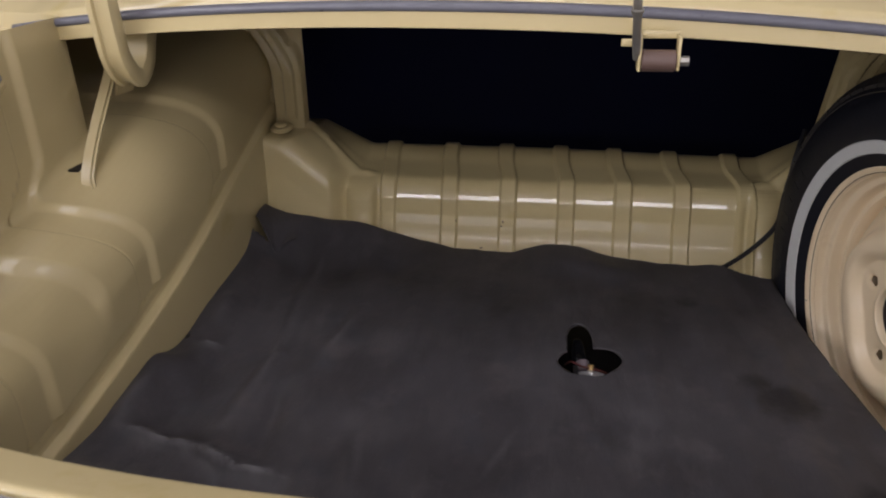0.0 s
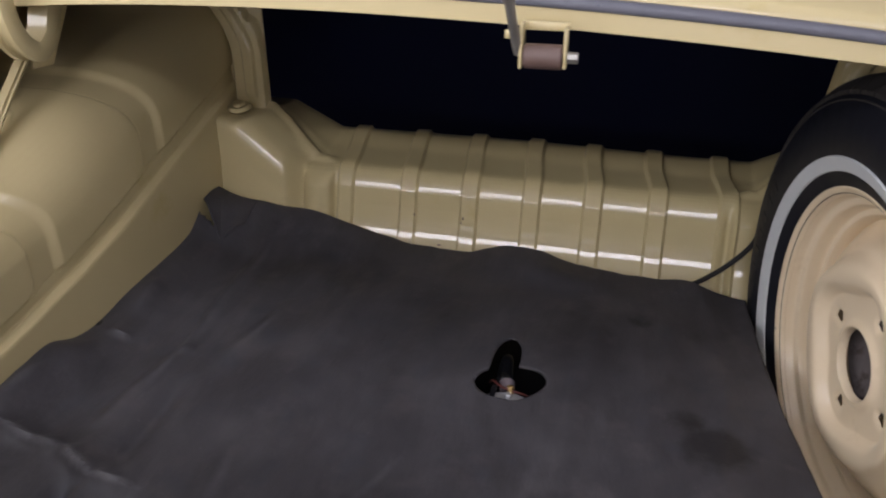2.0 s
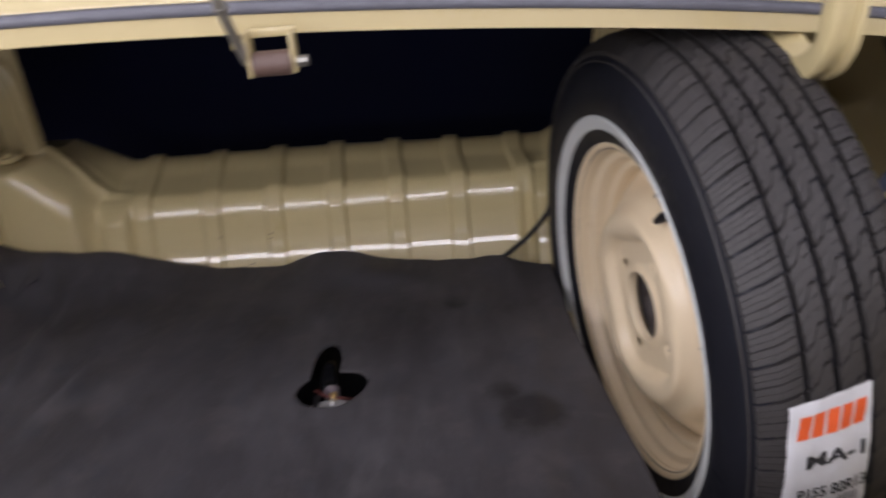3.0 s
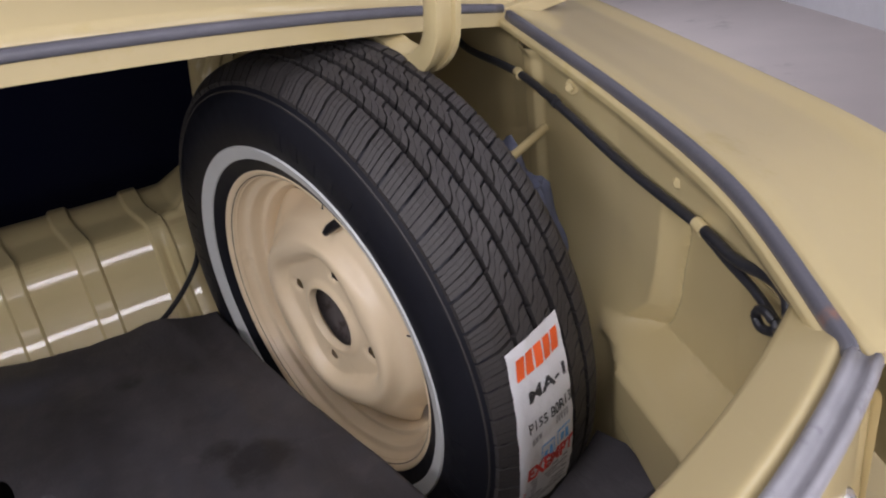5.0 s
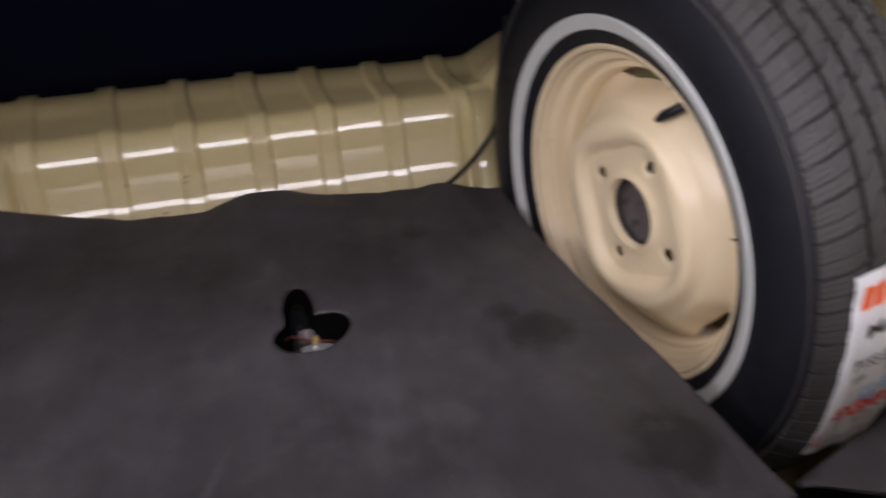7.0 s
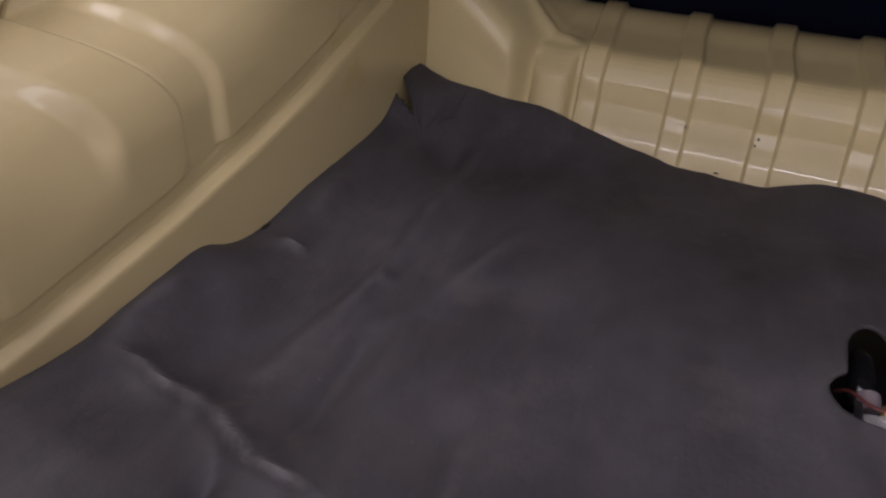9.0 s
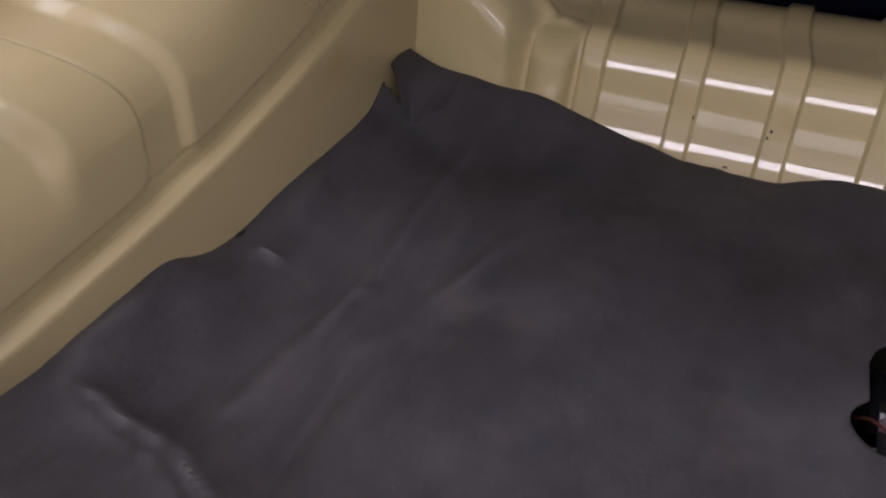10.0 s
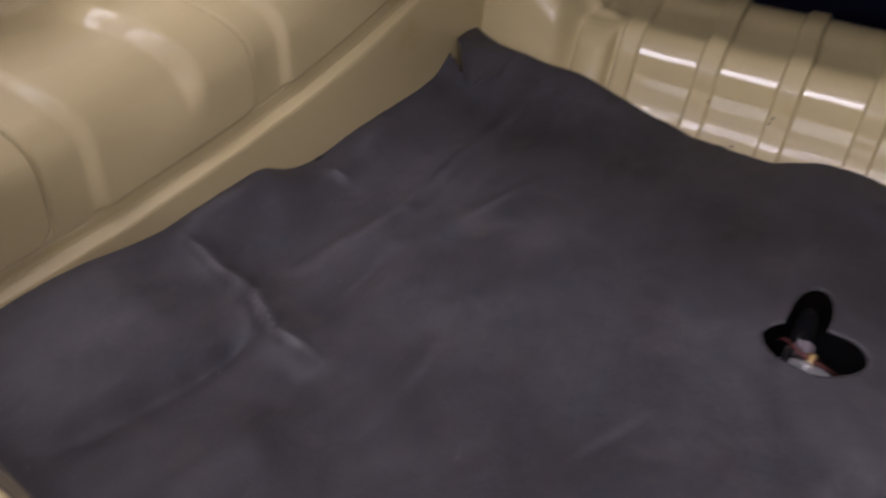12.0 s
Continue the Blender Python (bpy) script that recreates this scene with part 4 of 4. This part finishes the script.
db = sheet(disc, 144, 70, close_u=True)
holes = [f for f in db.faces if any(math.hypot(f.calc_center_median().y - 0.064 * math.cos(radians(g)), f.calc_center_median().z - 0.064 * math.sin(radians(g))) < 0.0062 for g in (70, 160, 250, 340))]
bmesh.ops.delete(db, geom=holes, context="FACES")
for e in db.edges:
    if e.is_boundary:
        for p in e.verts:
            for g in (70, 160, 250, 340):
                cy, cz = 0.064 * math.cos(radians(g)), 0.064 * math.sin(radians(g))
                q = math.hypot(p.co.y - cy, p.co.z - cz)
                if 0 < q < 0.012:
                    p.co.y, p.co.z = cy + (p.co.y - cy) * 0.0068 / q, cz + (p.co.z - cz) * 0.0068 / q
part("wheel_disc", db, CREAM, wheel, "cream pressed wheel disc with four bolt holes", scale=1)
part("hub_back", revolve(V3([(-0.030, 0.001), (-0.028, 0.02), (-0.022, 0.04), (-0.014, 0.052)]), 48), RUSTY, wheel, "dirty grey brown inside of the hub", scale=1)


def polar(w, r, deg):
    return Vector((w, r * math.cos(radians(deg)), r * math.sin(radians(deg))))


part("valve", sweep([polar(-0.012, 0.148, 67), polar(-0.006, 0.139, 68.5), polar(0.0, 0.130, 71), polar(0.003, 0.122, 73)], ring(0.0052, 12), up=(1, 0, 0), size=lambda t: 1 - 0.35 * (t > 0.9)), BLACK, wheel, "black rubber valve stem", scale=1)


def tread_point(th, w, h=0.0):
    r = crown(w) + 0.0012 + h
    return Vector((TW + w, r * math.cos(th), r * math.sin(th)))


L0, L1, W0, W1 = radians(16.5), radians(-21.5), 0.008 - TW, -0.054 - TW


def label_point(u, v, h=0.0):
    """u runs down the label, v from its left edge to its right."""
    return tread_point(L0 + (L1 - L0) * u + radians(2.0) * (v - 0.5), W0 + (W1 - W0) * v + 0.004 * math.sin(3 * u), h + 0.0010 + 0.0016 * noise.noise(Vector((u * 11, v * 4, 0))) + 0.0007 * noise.noise(Vector((u * 26, v * 12, 3))))


paper = part("label", sheet(label_point, 44, 18, 0.0003), PAPER, tyre, "crumpled white paper tyre label", scale=1)


# printing on the label
def print_shape(name, rects, mat, label=""):
    bm = bmesh.new()
    for u0, u1, v0, v1, lean in rects:
        n = 4
        for k in range(n):
            a, b = u0 + (u1 - u0) * k / n, u0 + (u1 - u0) * (k + 1) / n
            la, lb = lean * (1 - k / n), lean * (1 - (k + 1) / n)
            bm.faces.new([bm.verts.new(label_point(*q, 0.0006)) for q in ((a, v0 + la), (b, v0 + lb), (b, v1 + lb), (a, v1 + la))])
    return part(name, bm, mat, paper, label, scale=1)


def print_text(text, u, v0, v1, high, mat, bold=0.0):
    """Letters laid on the label: u is their baseline, v0 to v1 their width, high their height."""
    data = bpy.data.curves.new("letters", "FONT")
    data.body, data.size, data.offset = text, 1.0, bold
    tmp = new("letters", data)
    dg = bpy.context.evaluated_depsgraph_get()
    me = bpy.data.meshes.new_from_object(tmp.evaluated_get(dg))
    bpy.data.objects.remove(tmp)
    xs = [p.co.x for p in me.vertices]
    ys = [p.co.y for p in me.vertices]
    x0, x1, y0, y1 = min(xs), max(xs), min(ys), max(ys)
    bm = bmesh.new()
    bm.from_mesh(me)
    for p in bm.verts:
        p.co = label_point(u - high * (p.co.y - y0) / (y1 - y0), v0 + (v1 - v0) * (p.co.x - x0) / (x1 - x0), 0.0006)
    return part("lettering", bm, mat, paper, scale=1)


print_shape("logo", [(0.052, 0.150, 0.10 + 0.165 * k, 0.235 + 0.165 * k, 0.03) for k in range(5)], ORANGE, "orange printed mark")
print_text("MA-1", 0.285, 0.22, 0.93, 0.062, INK, 0.035)
print_text("P155 80R13", 0.437, 0.16, 0.985, 0.055, INK, 0.02)
print_shape("print", [(0.475, 0.505, 0.18 + 0.07 * k, 0.235 + 0.07 * k, 0.01) for k in range(3)] + [(0.455, 0.50, 0.66 + 0.05 * k, 0.69 + 0.05 * k, 0) for k in range(5)], GREYINK)
print_shape("pictogram", [(0.555, 0.64, 0.36, 0.375, 0), (0.555, 0.64, 0.585, 0.60, 0), (0.555, 0.565, 0.36, 0.60, 0), (0.60, 0.645, 0.41, 0.47, 0), (0.585, 0.645, 0.50, 0.56, 0), (0.545, 0.555, 0.66, 0.92, 0), (0.545, 0.63, 0.66, 0.675, 0), (0.575, 0.62, 0.72, 0.79, 0), (0.57, 0.625, 0.82, 0.88, 0)], BLUE)
print_text("EXEMPT", 0.725, 0.10, 0.985, 0.088, RED, 0.045)
print_shape("print", [(0.745 + 0.022 * r, 0.757 + 0.022 * r, 0.16 + 0.02 * (r % 3), 0.90 - 0.03 * (r % 4), 0.0) for r in range(9)], GREYINK)
print_shape("print", [(0.80, 0.93, 0.05, 0.075, 0), (0.915, 0.93, 0.05, 0.2, 0)], RED)

# raised marks on the sidewall
def side_w(r):
    return TW + along([(0.186, 0.062), (0.205, 0.0695), (0.228, 0.0735), (0.250, 0.071), (0.268, 0.0635)], r)


for a0, n in ((-58, 9), (40, 7), (150, 9)):
    for k in range(n):
        a = radians(a0 + 6.2 * k)
        eb = bmesh.new()
        ring_pts = [(0.222, a), (0.231, a), (0.240, a), (0.240, a + 0.045), (0.231, a + 0.05), (0.222, a + 0.045)]
        vs = [[eb.verts.new((side_w(r) + up, r * math.cos(t), r * math.sin(t))) for r, t in ring_pts] for up in (-0.0002, 0.001)]
        eb.faces.new(vs[1])
        for q in range(6):
            eb.faces.new((vs[0][q], vs[0][(q + 1) % 6], vs[1][(q + 1) % 6], vs[1][q]))
        part("raised_mark", eb, SIDEWALL, tyre, scale=1)
for r in (0.2625,):
    part("ridge", revolve(V3([(side_w(r - 0.002) - 0.0005, r - 0.0018), (side_w(r) + 0.0013, r - 0.0006), (side_w(r) + 0.0013, r + 0.0006), (side_w(r + 0.002) - 0.0005, r + 0.0018)])), TYRE, tyre, scale=1)
for deg in (19.0, 66.0, 200.0):
    part("paint_mark", sweep([polar(0.0192, 0.1745, deg), polar(0.0192, 0.1800, deg)], ring(0.0009, 6)), INK, rim, scale=1)

# ---- side wall fittings ----
loom = part("wiring_loom", sweep(catmull([(0.715, 0.99, 0.262), (0.700, 0.938, 0.257), (0.678, 0.820, 0.255), (0.660, 0.732, 0.240), (0.643, 0.643, 0.219), (0.612, 0.538, 0.212), (0.597, 0.497, 0.209), (0.588, 0.466, 0.213), (0.582, 0.450, 0.211), (0.578, 0.444, 0.200), (0.577, 0.441, 0.185)], 8), ring(0.0039, 12)), WIRE, car, "black taped wiring loom clipped along the side")
part("branch", sweep(catmull([(0.612, 0.538, 0.211), (0.603, 0.508, 0.202), (0.595, 0.482, 0.196), (0.587, 0.462, 0.190), (0.584, 0.455, 0.184), (0.585, 0.461, 0.179), (0.586, 0.468, 0.179), (0.587, 0.472, 0.184), (0.586, 0.469, 0.190), (0.584, 0.463, 0.192), (0.583, 0.457, 0.189)], 8), ring(0.0031, 10)), WIRE, loom, "black branch wire ending in a small loop")
for x, y, z, m in ((0.612, 0.538, 0.212, PAINT), (0.678, 0.820, 0.255, PAINT), (0.6635, 0.750, 0.2445, WIRE)):
    part("clip", sweep([Vector((x + 0.0018, y + 0.005, z + 0.0007)), Vector((x - 0.0018, y - 0.005, z - 0.0007))], ring(0.0049, 12)), m, loom)
for x, y, z in ((0.670, 0.735, 0.258), (0.630, 0.573, 0.228)):
    b = cyl((x + 0.006, y + 0.001, z), (-1, -0.3, 0.1), 0.0075, 0.005, 20, bevel=0.001)
    cyl((x, y, z), (-1, -0.3, 0.1), 0.0044, 0.0035, 6, bm=b, bevel=0.001)
    part("bolt", b, PAINT, car)
part("hook_rod", sweep([Vector((0.612, 0.752, 0.205)), Vector((0.694, 0.800, 0.203))], ring(0.0042, 10)), PAINT, car)
part("hook_plate", box(0.690, 0.694, 0.780, 0.802, 0.18, 0.222, 0.001), PAINT, car)


def bag(u, v):
    a, b = 2 * math.pi * u, math.pi * (v - 0.5)
    d = Vector((math.cos(b) * math.cos(a), math.cos(b) * math.sin(a), math.sin(b)))
    k = 1 + 0.25 * noise.noise(d * 2.2) + 0.10 * noise.noise(d * 6)
    return (0.632 + 0.034 * d.x * k, 0.785 + 0.060 * d.y * k, 0.080 + 0.118 * d.z * k)


tagged(part("cloth", sheet(bag, 40, 30, close_u=True), CLOTH), "crumpled blue grey cloth stuffed behind the spare wheel", "cloth")

# tail lamp outside the corner
lamp = part("tail_lamp", sheet(lambda u, v: (0.513 + 0.019 * math.cos(2 * math.pi * u) * math.cos(v * 1.55), 0.371 - 0.024 * math.sin(v * 1.55), 0.140 + 0.024 * math.sin(2 * math.pi * u) * math.cos(v * 1.55)), 32, 14, close_u=True), LENS, car, "round white lamp lens")
part("lamp_rim", sweep([Vector((0.513 + 0.0205 * math.cos(a), 0.369, 0.140 + 0.0255 * math.sin(a))) for a in np.linspace(0, 2 * math.pi, 41)], ring(0.002, 8), up=(0, 1, 0)), CHROME, lamp)
